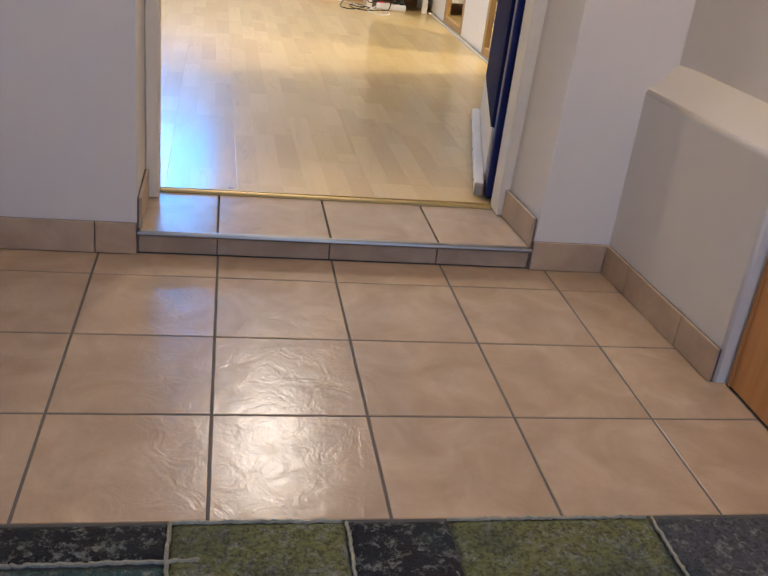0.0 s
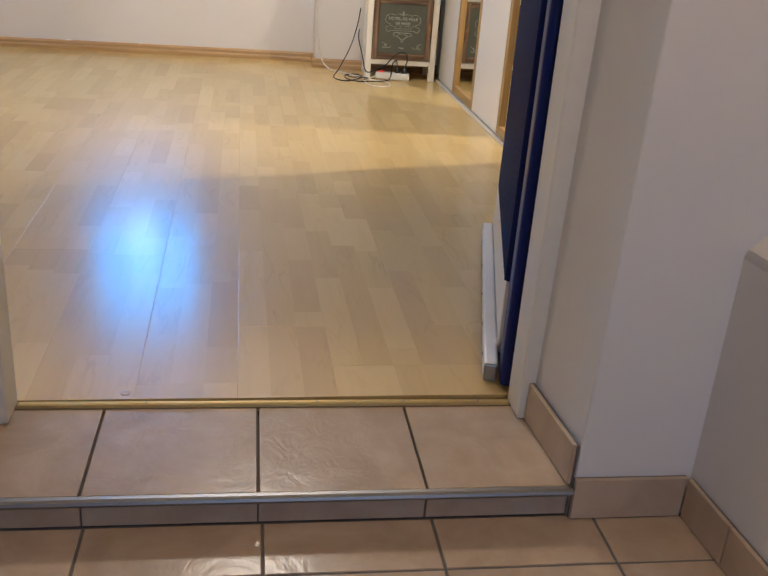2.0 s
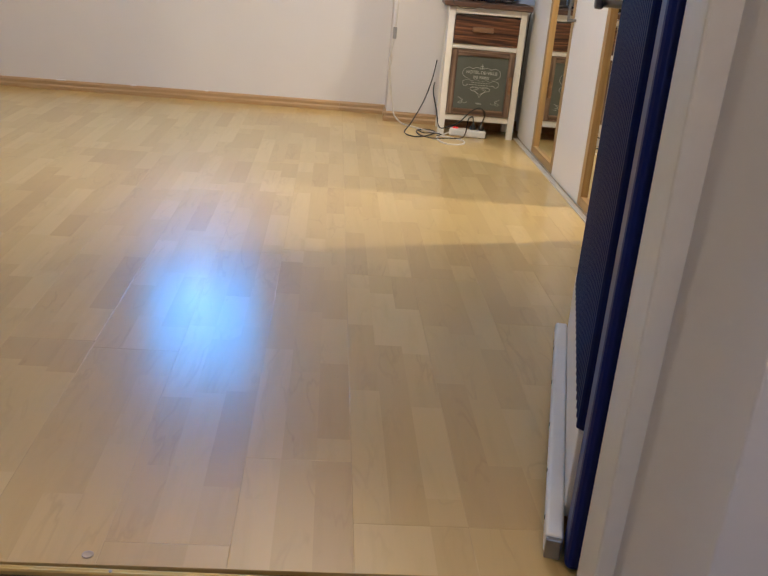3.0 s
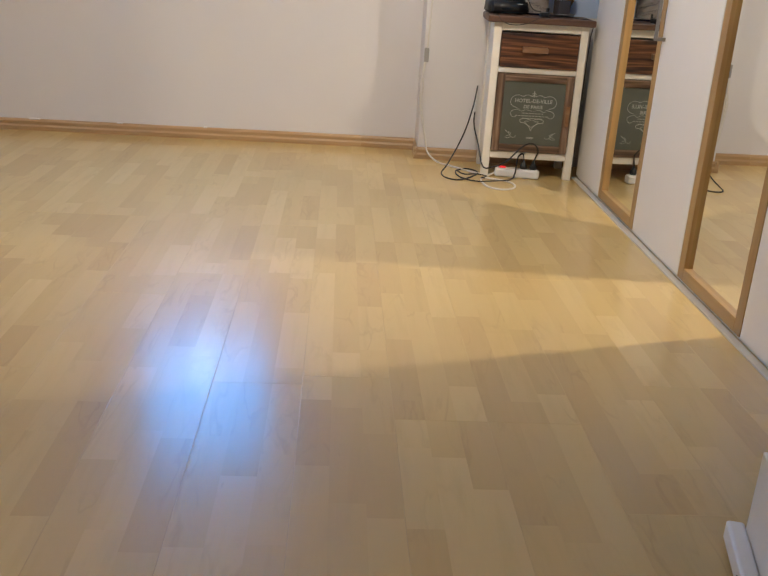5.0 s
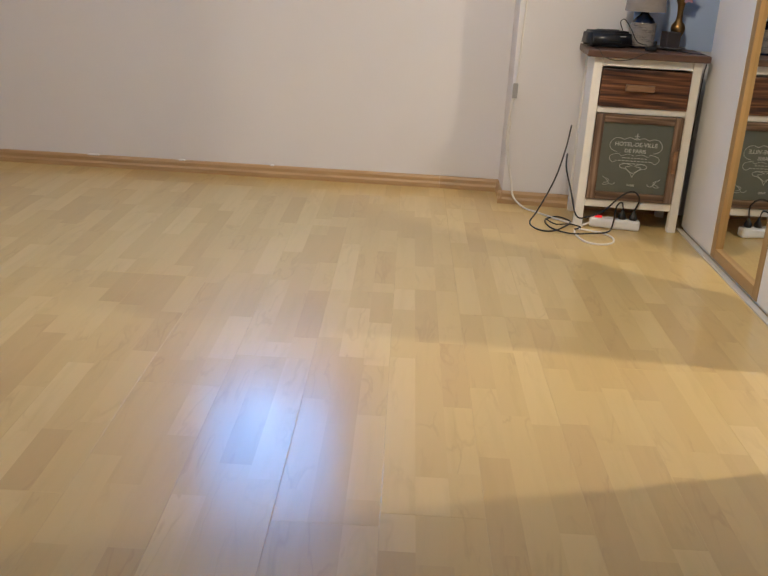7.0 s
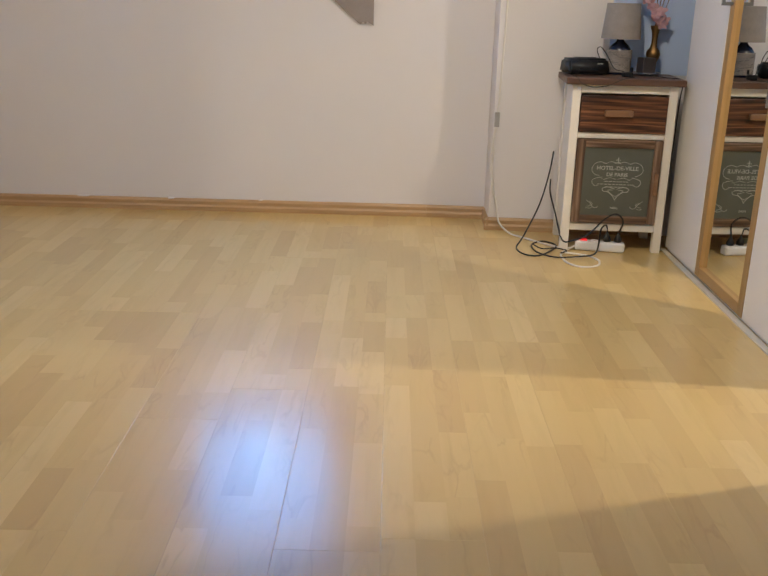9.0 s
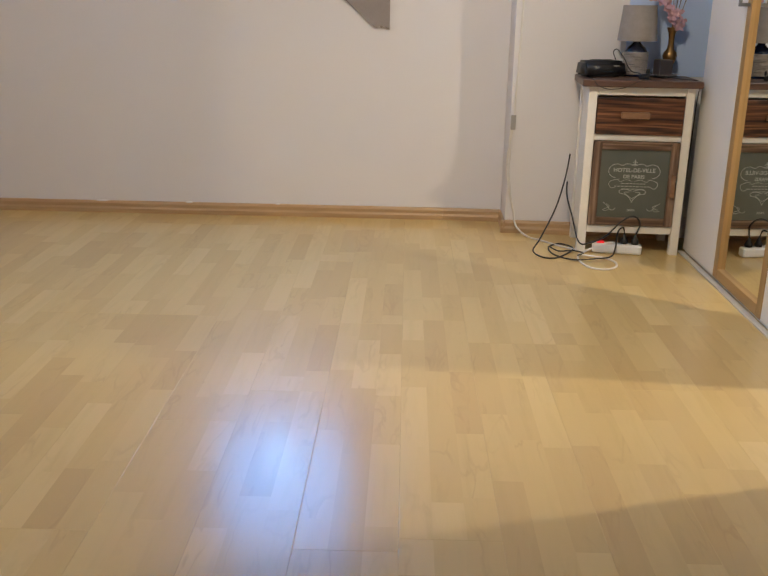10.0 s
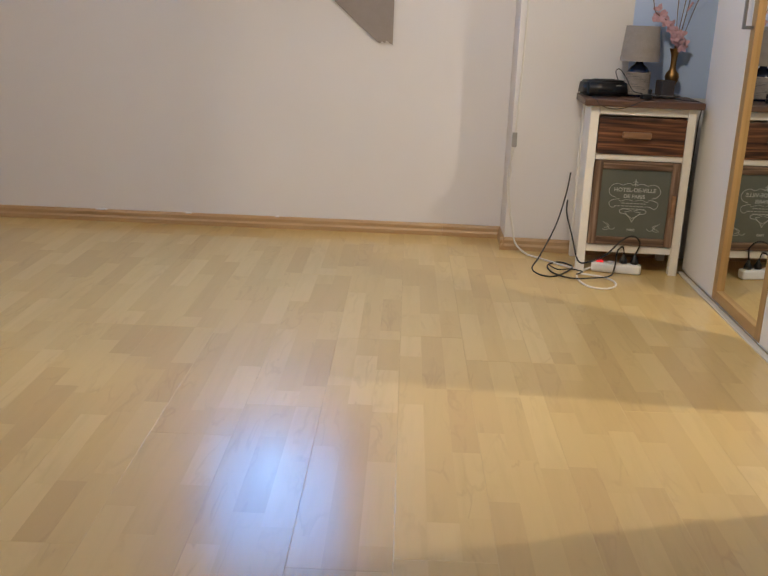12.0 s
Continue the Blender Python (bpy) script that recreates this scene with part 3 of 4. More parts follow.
part("frame_stile", box((dx1 - fs, -0.008, dz0), (dx1, 0.018, dz1), 0.003), RUSTICZ, cdoor)
part("frame_rail", box((dx0 + fs + 0.0005, -0.007, dz0), (dx1 - fs - 0.0005, 0.018, dz0 + fs), 0.003), RUSTICX, cdoor)
part("frame_rail", box((dx0 + fs + 0.0005, -0.007, dz1 - fs), (dx1 - fs - 0.0005, 0.018, dz1), 0.003), RUSTICX, cdoor)
part("glass", box((dx0 + fs + 0.0005, 0.001, dz0 + fs + 0.0005), (dx1 - fs - 0.0005, 0.0055, dz1 - fs - 0.0005)), GREYGLASS, cdoor, "grey-green glass with pale print")
part("door_handle", box((dx1 - 0.026, -0.026, 0.255), (dx1 - 0.008, -0.0085, 0.350), 0.004), HANDLEWOOD, cdoor, "upright wooden handle")


def lettering(words, size, x, z, squeeze=1.0, bold=0.0):
    cu = bpy.data.curves.new("lettering", "FONT")
    cu.body, cu.size, cu.align_x, cu.align_y, cu.extrude, cu.offset = words, size, "CENTER", "CENTER", 0.0002, bold
    tmp = bpy.data.objects.new("lettering", cu)
    me = bpy.data.meshes.new_from_object(tmp)
    bpy.data.objects.remove(tmp)
    me.materials.append(LETTER)
    ob = new("lettering", me)
    ob.matrix_basis = pose(x, 0.0006, z, 90, 0, 0) @ Matrix.Diagonal((squeeze, 1, 1, 1))
    ob.parent = cdoor
    return ob


gx, gz = W / 2, (dz0 + dz1) / 2
lettering("HOTEL-DE-VILLE", 0.023, gx, gz + 0.058, 1.02, 0.0005)
lettering("DE PARIS", 0.021, gx, gz + 0.031, 1.05, 0.0005)
lettering("PARIS", 0.013, gx, gz - 0.112, 1.0, 0.0003)


def scroll(points, r=0.0011):
    part("scroll", tube([(gx + x, 0.0006, gz + z) for x, z in points], r, 5, 5), LETTER, cdoor)


for s in (-1, 1):
    scroll([(s * 0.005, 0.080), (s * 0.03, 0.086), (s * 0.05, 0.078), (s * 0.07, 0.084), (s * 0.092, 0.078), (s * 0.104, 0.062), (s * 0.104, 0.044), (s * 0.090, 0.030), (s * 0.074, 0.026)], 0.0014)
    scroll([(s * 0.060, 0.020), (s * 0.082, 0.016), (s * 0.098, 0.008), (s * 0.100, -0.006), (s * 0.088, -0.018), (s * 0.074, -0.014)], 0.0013)
    scroll([(s * 0.004, 0.012), (s * 0.03, 0.018), (s * 0.052, 0.010), (s * 0.062, 0.014)], 0.0010)
    scroll([(s * 0.004, -0.030), (s * 0.03, -0.022), (s * 0.054, -0.028), (s * 0.050, -0.040), (s * 0.03, -0.044), (s * 0.010, -0.060), (0, -0.078)], 0.0015)
    scroll([(s * 0.012, -0.034), (s * 0.032, -0.036), (s * 0.018, -0.050), (0, -0.062)], 0.0012)
    scroll([(s * 0.118, -0.080), (s * 0.100, -0.094), (s * 0.088, -0.110), (s * 0.074, -0.112), (s * 0.066, -0.104)], 0.0013)
    scroll([(s * 0.112, -0.108), (s * 0.100, -0.104), (s * 0.090, -0.096), (s * 0.104, -0.086)], 0.0012)
    scroll([(s * 0.118, -0.112), (s * 0.104, -0.116), (s * 0.092, -0.110)], 0.0012)
scroll([(0, 0.076), (0, 0.104)], 0.0022)
scroll([(-0.010, 0.090), (0, 0.096), (0.010, 0.090)], 0.0014)
scroll([(-0.012, 0.078), (-0.004, 0.084), (0.004, 0.084), (0.012, 0.078)], 0.0014)
for z, w in ((0.002, 0.050), (-0.010, 0.078), (-0.021, 0.046)):
    x = -w
    while x < w - 0.004:
        b = 0.006 + 0.010 * random.random()
        part("print_bar", box((gx + x, -0.0001, gz + z - 0.0014), (gx + min(x + b, w), 0.0009, gz + z + 0.0014)), LETTER, cdoor)
        x += b + 0.004

# ---- on the cabinet ----
CT = F + H + 0.0285


radio = thing("clock_radio", pose(1.022, 6.312, CT, 0, 0, 14), "black clock radio on the dark cabinet top", "radio")
bm = bmesh.new()
quad_box(bm, (-0.094, -0.060, 0.004), (0.094, 0.055, 0.066))
for v in bm.verts:
    if v.co.z > 0.06:
        v.co.y = v.co.y * 0.78 + 0.006
        v.co.x *= 0.94
bmesh.ops.bevel(bm, geom=bm.edges[:], offset=0.010, segments=3, affect="EDGES")
body = part("body", bm, BLACK, radio, "", True)
part("display", box((-0.045, -0.0555, 0.018), (0.040, -0.0535, 0.040), 0.0005), plain("smoked_display", (0.02, 0.025, 0.03), 0.08), radio, "dark smoked display", m=pose(0, 0.006, 0.0, 12, 0, 0))
part("snooze_button", box((-0.045, -0.012, 0.0662), (0.045, 0.018, 0.070), 0.002), plain("dark_grey_plastic", (0.04, 0.04, 0.045), 0.4), radio)
for sx in (-0.06, 0.06):
    part("foot", box((sx - 0.012, -0.03, 0), (sx + 0.012, 0.03, 0.0045)), BLACK, radio)
part("label_bar", box((-0.010, -0.0585, 0.044), (0.014, -0.0560, 0.048)), LETTER, radio, "small pale mark", m=pose(0.045, 0.009, 0, 0, 0, 0))

lampo = thing("table_lamp", pose(1.174, 6.362, CT), "table lamp with taupe drum shade and rope-wound dark base", "lamp")
part("base", lathe([(0.046, 0), (0.048, 0.006), (0.049, 0.02), (0.049, 0.088), (0.046, 0.104), (0.036, 0.120), (0.022, 0.131), (0.016, 0.138), (0.016, 0.152)], 32), NAVYCER, lampo, "dark blue ceramic base", True)
bm = bmesh.new()
for i in range(16):
    z = 0.012 + i * 0.0058
    n = 30
    loop = [(0.0500 * math.cos(2 * math.pi * k / n), 0.0500 * math.sin(2 * math.pi * k / n), z + 0.0010 * math.sin(3 * 2 * math.pi * k / n + i)) for k in range(n + 1)]
    t2 = tube(loop, 0.0032, 5, 1)
    me_t = bpy.data.meshes.new("tmp")
    t2.to_mesh(me_t)
    t2.free()
    bm.from_mesh(me_t)
    bpy.data.meshes.remove(me_t)
part("rope_winding", bm, ROPE, lampo, "pale grey rope wound round the base", True)
bm = lathe([(0.083, 0.146), (0.069, 0.290), (0.0675, 0.290), (0.0815, 0.146)], 40)
for f in [f for f in bm.faces if len(f.verts) > 4]:
    bm.faces.remove(f)
part("shade", bm, LINEN, lampo, "taupe fabric drum shade", True)
part("socket", lathe([(0.014, 0.152), (0.014, 0.175), (0.024, 0.19), (0.030, 0.215), (0.022, 0.24), (0.005, 0.246)], 18), WHITEPVC, lampo, "unlit bulb in its socket", True)

vase = thing("vase", pose(1.322, 6.380, CT), "slender aged brass vase on the cabinet", "vase")
part("body", lathe([(0.020, 0), (0.022, 0.006), (0.013, 0.016), (0.011, 0.03), (0.016, 0.048), (0.026, 0.068), (0.030, 0.085), (0.026, 0.100), (0.015, 0.113), (0.012, 0.13), (0.012, 0.155), (0.015, 0.178), (0.022, 0.198), (0.024, 0.202)], 28), OLDBRASS, vase, "", True)
spray = thing("flower_spray", pose(1.322, 6.380, CT + 0.157), "pink artificial orchid spray with reddish stems", "flowers")
stems = [[(0, 0, 0), (-0.004, -0.01, 0.06), (-0.02, -0.02, 0.11), (-0.060, -0.03, 0.16), (-0.11, -0.04, 0.19), (-0.13, -0.05, 0.26)],
         [(0.002, 0, 0), (0.02, -0.01, 0.08), (0.045, -0.01, 0.17), (0.075, 0, 0.25), (0.11, 0.0, 0.275)],
         [(0, 0.002, 0), (0.012, 0, 0.09), (0.03, 0.0, 0.20), (0.05, 0.0, 0.34)],
         [(-0.002, 0.002, 0), (-0.004, 0, 0.10), (-0.010, 0, 0.22), (-0.006, 0, 0.36)],
         [(0.001, 0.003, 0), (0.006, 0, 0.12), (0.020, 0.0, 0.25), (0.028, 0.01, 0.38)]]
for s in stems:
    part("stem", tube(s, 0.0018, 5, 5), STEM, spray, "", True)
rnd = random.Random(4)


def blossom(c, size):
    bm = bmesh.new()
    for k in range(5):
        a = 2 * math.pi * k / 5 + rnd.random() * 0.5
        tilt = Euler((rnd.uniform(-0.5, 0.5) + 1.2, rnd.uniform(-0.4, 0.4), rnd.uniform(-0.6, 0.6))).to_matrix()
        u = Vector((math.cos(a), math.sin(a), 0))
        w = Vector((-math.sin(a), math.cos(a), 0))
        base = tilt @ (u * size * 0.1)
        cols = []
        for i in range(5):
            t = i / 4
            half = size * 0.42 * math.sin(math.pi * (0.12 + 0.80 * t))
            lift = Vector((0, 0, 0.35 * size * t * t))
            cols.append([bm.verts.new(Vector(c) + tilt @ (u * size * t + w * half * q + lift - Vector((0, 0, 0.12 * size * q * q)))) for q in (-1, 0, 1)])
        for p, q in zip(cols, cols[1:]):
            for j in (0, 1):
                bm.faces.new((p[j], p[j + 1], q[j + 1], q[j]))
    return bm


for c, sz in (((0.0, -0.02, 0.070), 0.030), ((0.020, -0.025, 0.055), 0.026), ((-0.012, -0.03, 0.090), 0.026), ((0.010, -0.03, 0.105), 0.024), ((-0.035, -0.03, 0.135), 0.027), ((-0.060, -0.035, 0.155), 0.026),
              ((-0.085, -0.04, 0.175), 0.028), ((-0.105, -0.04, 0.165), 0.022), ((-0.10, -0.045, 0.205), 0.022), ((-0.13, -0.05, 0.265), 0.020), ((-0.02, -0.03, 0.115), 0.022), ((0.035, -0.02, 0.075), 0.018)):
    part("blossom", blossom(c, sz), PINK, spray, "", True)
for a, b in (((0.085, 0, 0.262), (0.125, 0, 0.285)), ((0.03, 0, 0.20), (0.05, 0.0, 0.235))):
    part("bud", tube([a, tuple((p + q) / 2 + 0.002 for p, q in zip(a, b)), b], 0.0045, 6, 4), PINK, spray, "", True)

plate = thing("candle_plate", pose(1.282, 6.318, CT), "small round grey metal plate on the cabinet", "plate")
part("dish", lathe([(0.034, 0), (0.038, 0.003), (0.060, 0.009), (0.066, 0.013), (0.064, 0.014), (0.038, 0.007)], 32), ALU, plate, "", True)
candle = thing("candle", pose(1.282, 6.318, CT + 0.0075), "square dark candle on a metal plate", "candle")
part("wax", box((-0.030, -0.030, 0), (0.030, 0.030, 0.066), 0.004), CANDLEWAX, candle, m=pose(0, 0, 0, 0, 0, 14))
part("wick", lathe([(0.0015, 0.0655), (0.0012, 0.074)], 6), BLACK, candle)
adapter = thing("charger", pose(1.180, 6.205, CT, 0, 0, 20), "small black charger lying on the cabinet", "charger")
part("body", box((-0.022, -0.012, 0), (0.022, 0.012, 0.020), 0.005, 3), BLACK, adapter)
part("plug", box((0.012, -0.006, 0.0205), (0.022, 0.008, 0.040), 0.003), BLACK, adapter)


def cable(name, pts, r, mat, label):
    ob = part(name, tube(pts, r, 8, 8), mat, None, "", True)
    return tagged(ob, label, "cable")


cable("lamp_cable", [(0.99, 6.30, CT + 0.002), (0.955, 6.20, CT + 0.003), (0.960, 6.118, CT + 0.001), (0.975, 6.112, CT - 0.020), (1.02, 6.110, CT - 0.035), (1.08, 6.112, CT - 0.030), (1.13, 6.113, CT - 0.008), (1.16, 6.118, CT + 0.002), (1.20, 6.16, CT + 0.002)], 0.0016, CABLEBLACK, "thin dark cable hanging over the cabinet edge")
cable("loop_cable", [(1.085, 6.33, CT + 0.068), (1.072, 6.33, CT + 0.10), (1.085, 6.32, CT + 0.112), (1.110, 6.30, CT + 0.08), (1.135, 6.26, CT + 0.03), (1.165, 6.21, CT + 0.022)], 0.0018, CABLEBLACK, "thin black cable looped over the radio")
cable("side_cable", [(1.23, 6.24, CT + 0.014), (1.33, 6.20, CT + 0.002), (1.392, 6.150, CT - 0.006), (1.391, 6.152, CT - 0.08), (1.388, 6.155, 0.55), (1.386, 6.158, 0.40), (1.384, 6.165, 0.36), (1.383, 6.20, 0.30)], 0.0022, CABLEBLACK, "dark cable running down beside the cabinet")

# ---- power strip and cables on the floor ----
strip = thing("power_strip", pose(1.122, 6.150, F, 0, 0, -10), "white power strip with lit red switch on the floor", "power strip")
part("housing", box((-0.104, -0.024, 0), (0.104, 0.024, 0.042), 0.010, 3), WHITEPVC, strip)
part("rocker_switch", box((-0.084, -0.013, 0.0425), (-0.054, 0.013, 0.048), 0.002), REDGLOW, strip, "glowing red rocker switch")
for i, x in enumerate((-0.020, 0.028, 0.074)):
    so = part("socket", lathe([(0.0195, 0.0422), (0.0195, 0.0440), (0.0175, 0.0440), (0.0170, 0.0425)], 20), WHITEPVC, strip, "", True, pose(x, 0, 0))
    if i:
        part("plug", lathe([(0.0165, 0.0445), (0.0165, 0.056), (0.012, 0.066), (0.007, 0.074), (0.005, 0.084)], 16), BLACK, so, "black round plug", True, pose(0, 0, 0))

Z = F + 0.004
cable("white_wall_cable", [(0.700, on_pilaster(0.70, 0.006), 1.9), (0.697, on_pilaster(0.70, 0.006), 1.2), (0.690, on_pilaster(0.69, 0.006), 0.80), (0.680, on_pilaster(0.68, 0.008), 0.56), (0.665, on_pilaster(0.67, 0.012), 0.45), (0.665, on_pilaster(0.67, 0.012), 0.36),
                           (0.680, 6.455, 0.27), (0.700, 6.445, 0.19), (0.715, 6.425, 0.12), (0.765, 6.39, Z), (0.82, 6.32, Z), (0.90, 6.22, Z), (0.98, 6.16, Z), (1.02, 6.165, F + 0.015)], 0.0042, CABLEWHITE, "white cable down the wall to the floor")
cable("white_wall_cable", [(0.678, on_pilaster(0.678, 0.006), 0.57), (0.668, on_pilaster(0.67, 0.010), 0.50), (0.676, on_pilaster(0.676, 0.010), 0.44), (0.672, on_pilaster(0.672, 0.012), 0.37), (0.684, 6.460, 0.28), (0.695, 6.450, 0.20)], 0.0032, CABLEWHITE, "thin white cable twisted along the wall")
cable("white_coil", [(1.022, 6.160, F + 0.018), (0.985, 6.14, Z), (0.945, 6.07, Z), (0.940, 5.98, Z), (0.965, 5.90, Z), (1.02, 5.875, Z), (1.07, 5.91, Z), (1.085, 5.98, Z), (1.06, 6.04, Z), (1.01, 6.07, Z), (0.96, 6.06, Z + 0.008)], 0.0042, CABLEWHITE, "white cable coiled on the floor")
tagged(part("wall_socket", box((-0.011, -0.012, -0.033), (0.011, 0.0, 0.033), 0.003), plain("grey_plastic", (0.35, 0.33, 0.31), 0.4), None, "", False, pose(0.682, on_pilaster(0.682, 0.001), 0.585)), "small grey cable junction on the wall", "junction")
K = F + 0.0035
cable("black_cable", [(0.935, 6.40, 0.46), (0.915, 6.36, 0.36), (0.870, 6.28, 0.24), (0.800, 6.20, 0.12), (0.765, 6.15, K), (0.785, 6.05, K), (0.84, 6.03, K), (0.90, 6.10, K), (0.945, 6.20, K), (0.90, 6.27, K), (0.84, 6.21, K), (0.845, 6.09, K),
                      (0.91, 6.00, K + 0.004), (1.00, 6.00, K + 0.009), (1.075, 6.04, K + 0.009), (1.105, 6.10, F + 0.03), (1.115, 6.12, F + 0.10), (1.14, 6.14, F + 0.115), (1.150, 6.145, F + 0.083)], 0.0034, CABLEBLACK, "black cable looped across the floor")
cable("black_cable", [(0.935, 6.42, 0.33), (0.928, 6.36, 0.28), (0.945, 6.28, 0.20), (0.955, 6.13, 0.125), (1.00, 6.105, F + 0.055), (1.06, 6.10, F + 0.085), (1.12, 6.10, F + 0.15), (1.17, 6.11, F + 0.172), (1.205, 6.12, F + 0.14), (1.195, 6.137, F + 0.083)], 0.0034, CABLEBLACK, "black cable arching to the power strip")
cable("black_cable", [(0.84, 6.20, K + 0.006), (0.87, 6.12, K + 0.007), (0.93, 6.13, K + 0.008), (0.97, 6.09, K + 0.009), (0.94, 6.05, K + 0.009)], 0.0030, CABLEBLACK, "black cable loop lying on other cables")

# ---- screen and flat taupe shape on the far wall, above ----
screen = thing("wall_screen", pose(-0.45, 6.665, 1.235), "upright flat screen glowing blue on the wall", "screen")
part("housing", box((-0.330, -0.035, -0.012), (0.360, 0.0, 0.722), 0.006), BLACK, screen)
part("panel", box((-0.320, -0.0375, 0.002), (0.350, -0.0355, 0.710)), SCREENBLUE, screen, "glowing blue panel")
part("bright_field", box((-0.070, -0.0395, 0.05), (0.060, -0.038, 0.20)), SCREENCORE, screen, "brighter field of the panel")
part("wall_plate", box((-0.06, 0.001, 0.10), (0.06, 0.047, 0.22)), STEEL, screen)

# thin taupe sheet with a ragged lower edge, just off the wall
bm = bmesh.new()
outline = [(-0.36, 1.40), (0.140, 1.40), (0.138, 1.006), (0.110, 1.024), (0.100, 1.014), (0.090, 1.022), (0.078, 1.012), (0.066, 1.018), (-0.19, 1.240)]
back = [bm.verts.new((x, -0.001 - 0.004 * math.sin(9 * x), z)) for x, z in outline]
front = [bm.verts.new((x, -0.004 - 0.004 * math.sin(9 * x), z)) for x, z in outline]
bm.faces.new(back)
bm.faces.new(front[::-1])
for i in range(len(outline)):
    j = (i + 1) % len(outline)
    bm.faces.new((back[i], back[j], front[j], front[i]))
tagged(part("taupe_shape", bm, TAUPESHEET, None, "", False, pose(-0.028, 6.706, -0.035)), "flat taupe shape with a ragged lower edge on the wall", "cloth")

# ---- ceiling lamps ----
def ceiling_lamp(x, y):
    c = thing("ceiling_lamp", pose(x, y, TOP - 0.002, 180, 0, 0), "round ceiling lamp with warm frosted glass", "ceiling lamp", "ceiling lamps")
    part("base", lathe([(0.07, 0), (0.07, 0.012), (0.05, 0.016)], 28), STEEL, c, "", True)
    part("glass", lathe([(0.05, 0.0165), (0.085, 0.035), (0.10, 0.065), (0.085, 0.095), (0.05, 0.115), (0.01, 0.12)], 28), LAMPGLOW, c, "glowing frosted glass", True)
    return c


ceiling_lamp(LAMP[0], LAMP[1])
ceiling_lamp(-1.9, 4.7)
# unseen lamp body added where the warm hall fill stands
ceiling_lamp(0.85, 1.05)

# ---- hall things ----
hall_door = thing("hall_door", pose(1.166, 1.400, 0.004), "plain orange-brown wooden door in the hall", "door")
part("leaf", box((0.0, -0.85, 0), (0.045, 0.0, 2.0), 0.002), DOORWOOD, hall_door)
part("edge_strip", box((-0.003, -0.012, 0), (-0.0005, -0.001, 2.0)), DOORWOOD, hall_door)
bin_ = thing("white_bin", pose(-0.590, 1.86, 0.0), "white rounded plastic bin on the hall tiles", "bin")
part("body", lathe([(0.055, 0), (0.068, 0.004), (0.074, 0.03), (0.070, 0.10), (0.064, 0.2), (0.060, 0.34), (0.064, 0.35)], 32), WHITEPVC, bin_, "", True)
part("lid", lathe([(0.066, 0.351), (0.066, 0.36), (0.04, 0.375), (0.01, 0.38)], 32), WHITEPVC, bin_, "", True)
# bottom frame of the added window, out of view
tagged(part("added_window_frame", box((0.301, HALL_BACK - 0.08, 0.701), (1.224, HALL_BACK - 0.06, 0.75)), WHITEPVC), "white frame of the added hall window", "window", kind="structure")

# rug of coloured patches with raised pale borders
rug = thing("rug", pose(0, 0, 0), "green and dark patchwork rug with pale lines on tiles", "rug")
part("backing", box((-1.25, -1.4, 0.0005), (1.09, 0.952, 0.004)), plain("rug_backing", (0.09, 0.10, 0.11), 0.9), rug)
LIME, NAVY, SLATE, TEAL = (0.165, 0.18, 0.07), (0.008, 0.009, 0.014), (0.075, 0.08, 0.10), (0.03, 0.085, 0.10)
patches = [(-1.25, -0.60, 0.60, 0.945, SLATE), (-0.60, -0.058, 0.860, 0.945, NAVY), (-0.60, -0.058, 0.45, 0.853, TEAL), (-0.052, 0.224, 0.60, 0.945, LIME), (0.232, 0.40, 0.50, 0.945, NAVY),
           (0.402, 0.764, 0.50, 0.945, LIME), (0.772, 1.09, 0.55, 0.945, SLATE), (-1.25, 1.09, -1.4, 0.44, TEAL)]


def pile(x0, x1, y0, y1):
    bm = bmesh.new()
    nx, ny = max(2, int((x1 - x0) / 0.012)), max(2, int((y1 - y0) / 0.012))
    if y1 < 0.5:
        nx = ny = 12
    g = [[bm.verts.new((x0 + (x1 - x0) * i / nx, y0 + (y1 - y0) * j / ny, 0.010 + (rnd.random() * 0.004 if 0 < i < nx and 0 < j < ny else -0.004))) for j in range(ny + 1)] for i in range(nx + 1)]
    for i in range(nx):
        for j in range(ny):
            bm.faces.new((g[i][j], g[i + 1][j], g[i + 1][j + 1], g[i][j + 1]))
    ret = bmesh.ops.extrude_edge_only(bm, edges=[e for e in bm.edges if len(e.link_faces) == 1])
    for v in ret["geom"]:
        if isinstance(v, bmesh.types.BMVert):
            v.co.z = 0.0035
    return bm


for x0, x1, y0, y1, col in patches:
    ob = part("patch", pile(x0, x1, y0, y1), RUG, rug, "", True)
    ob.color = (*col, 1)
PALE = plain("pale_rug_yarn", (0.30, 0.30, 0.25), 0.95, vary=0.3, scale=150, relief=0.002)
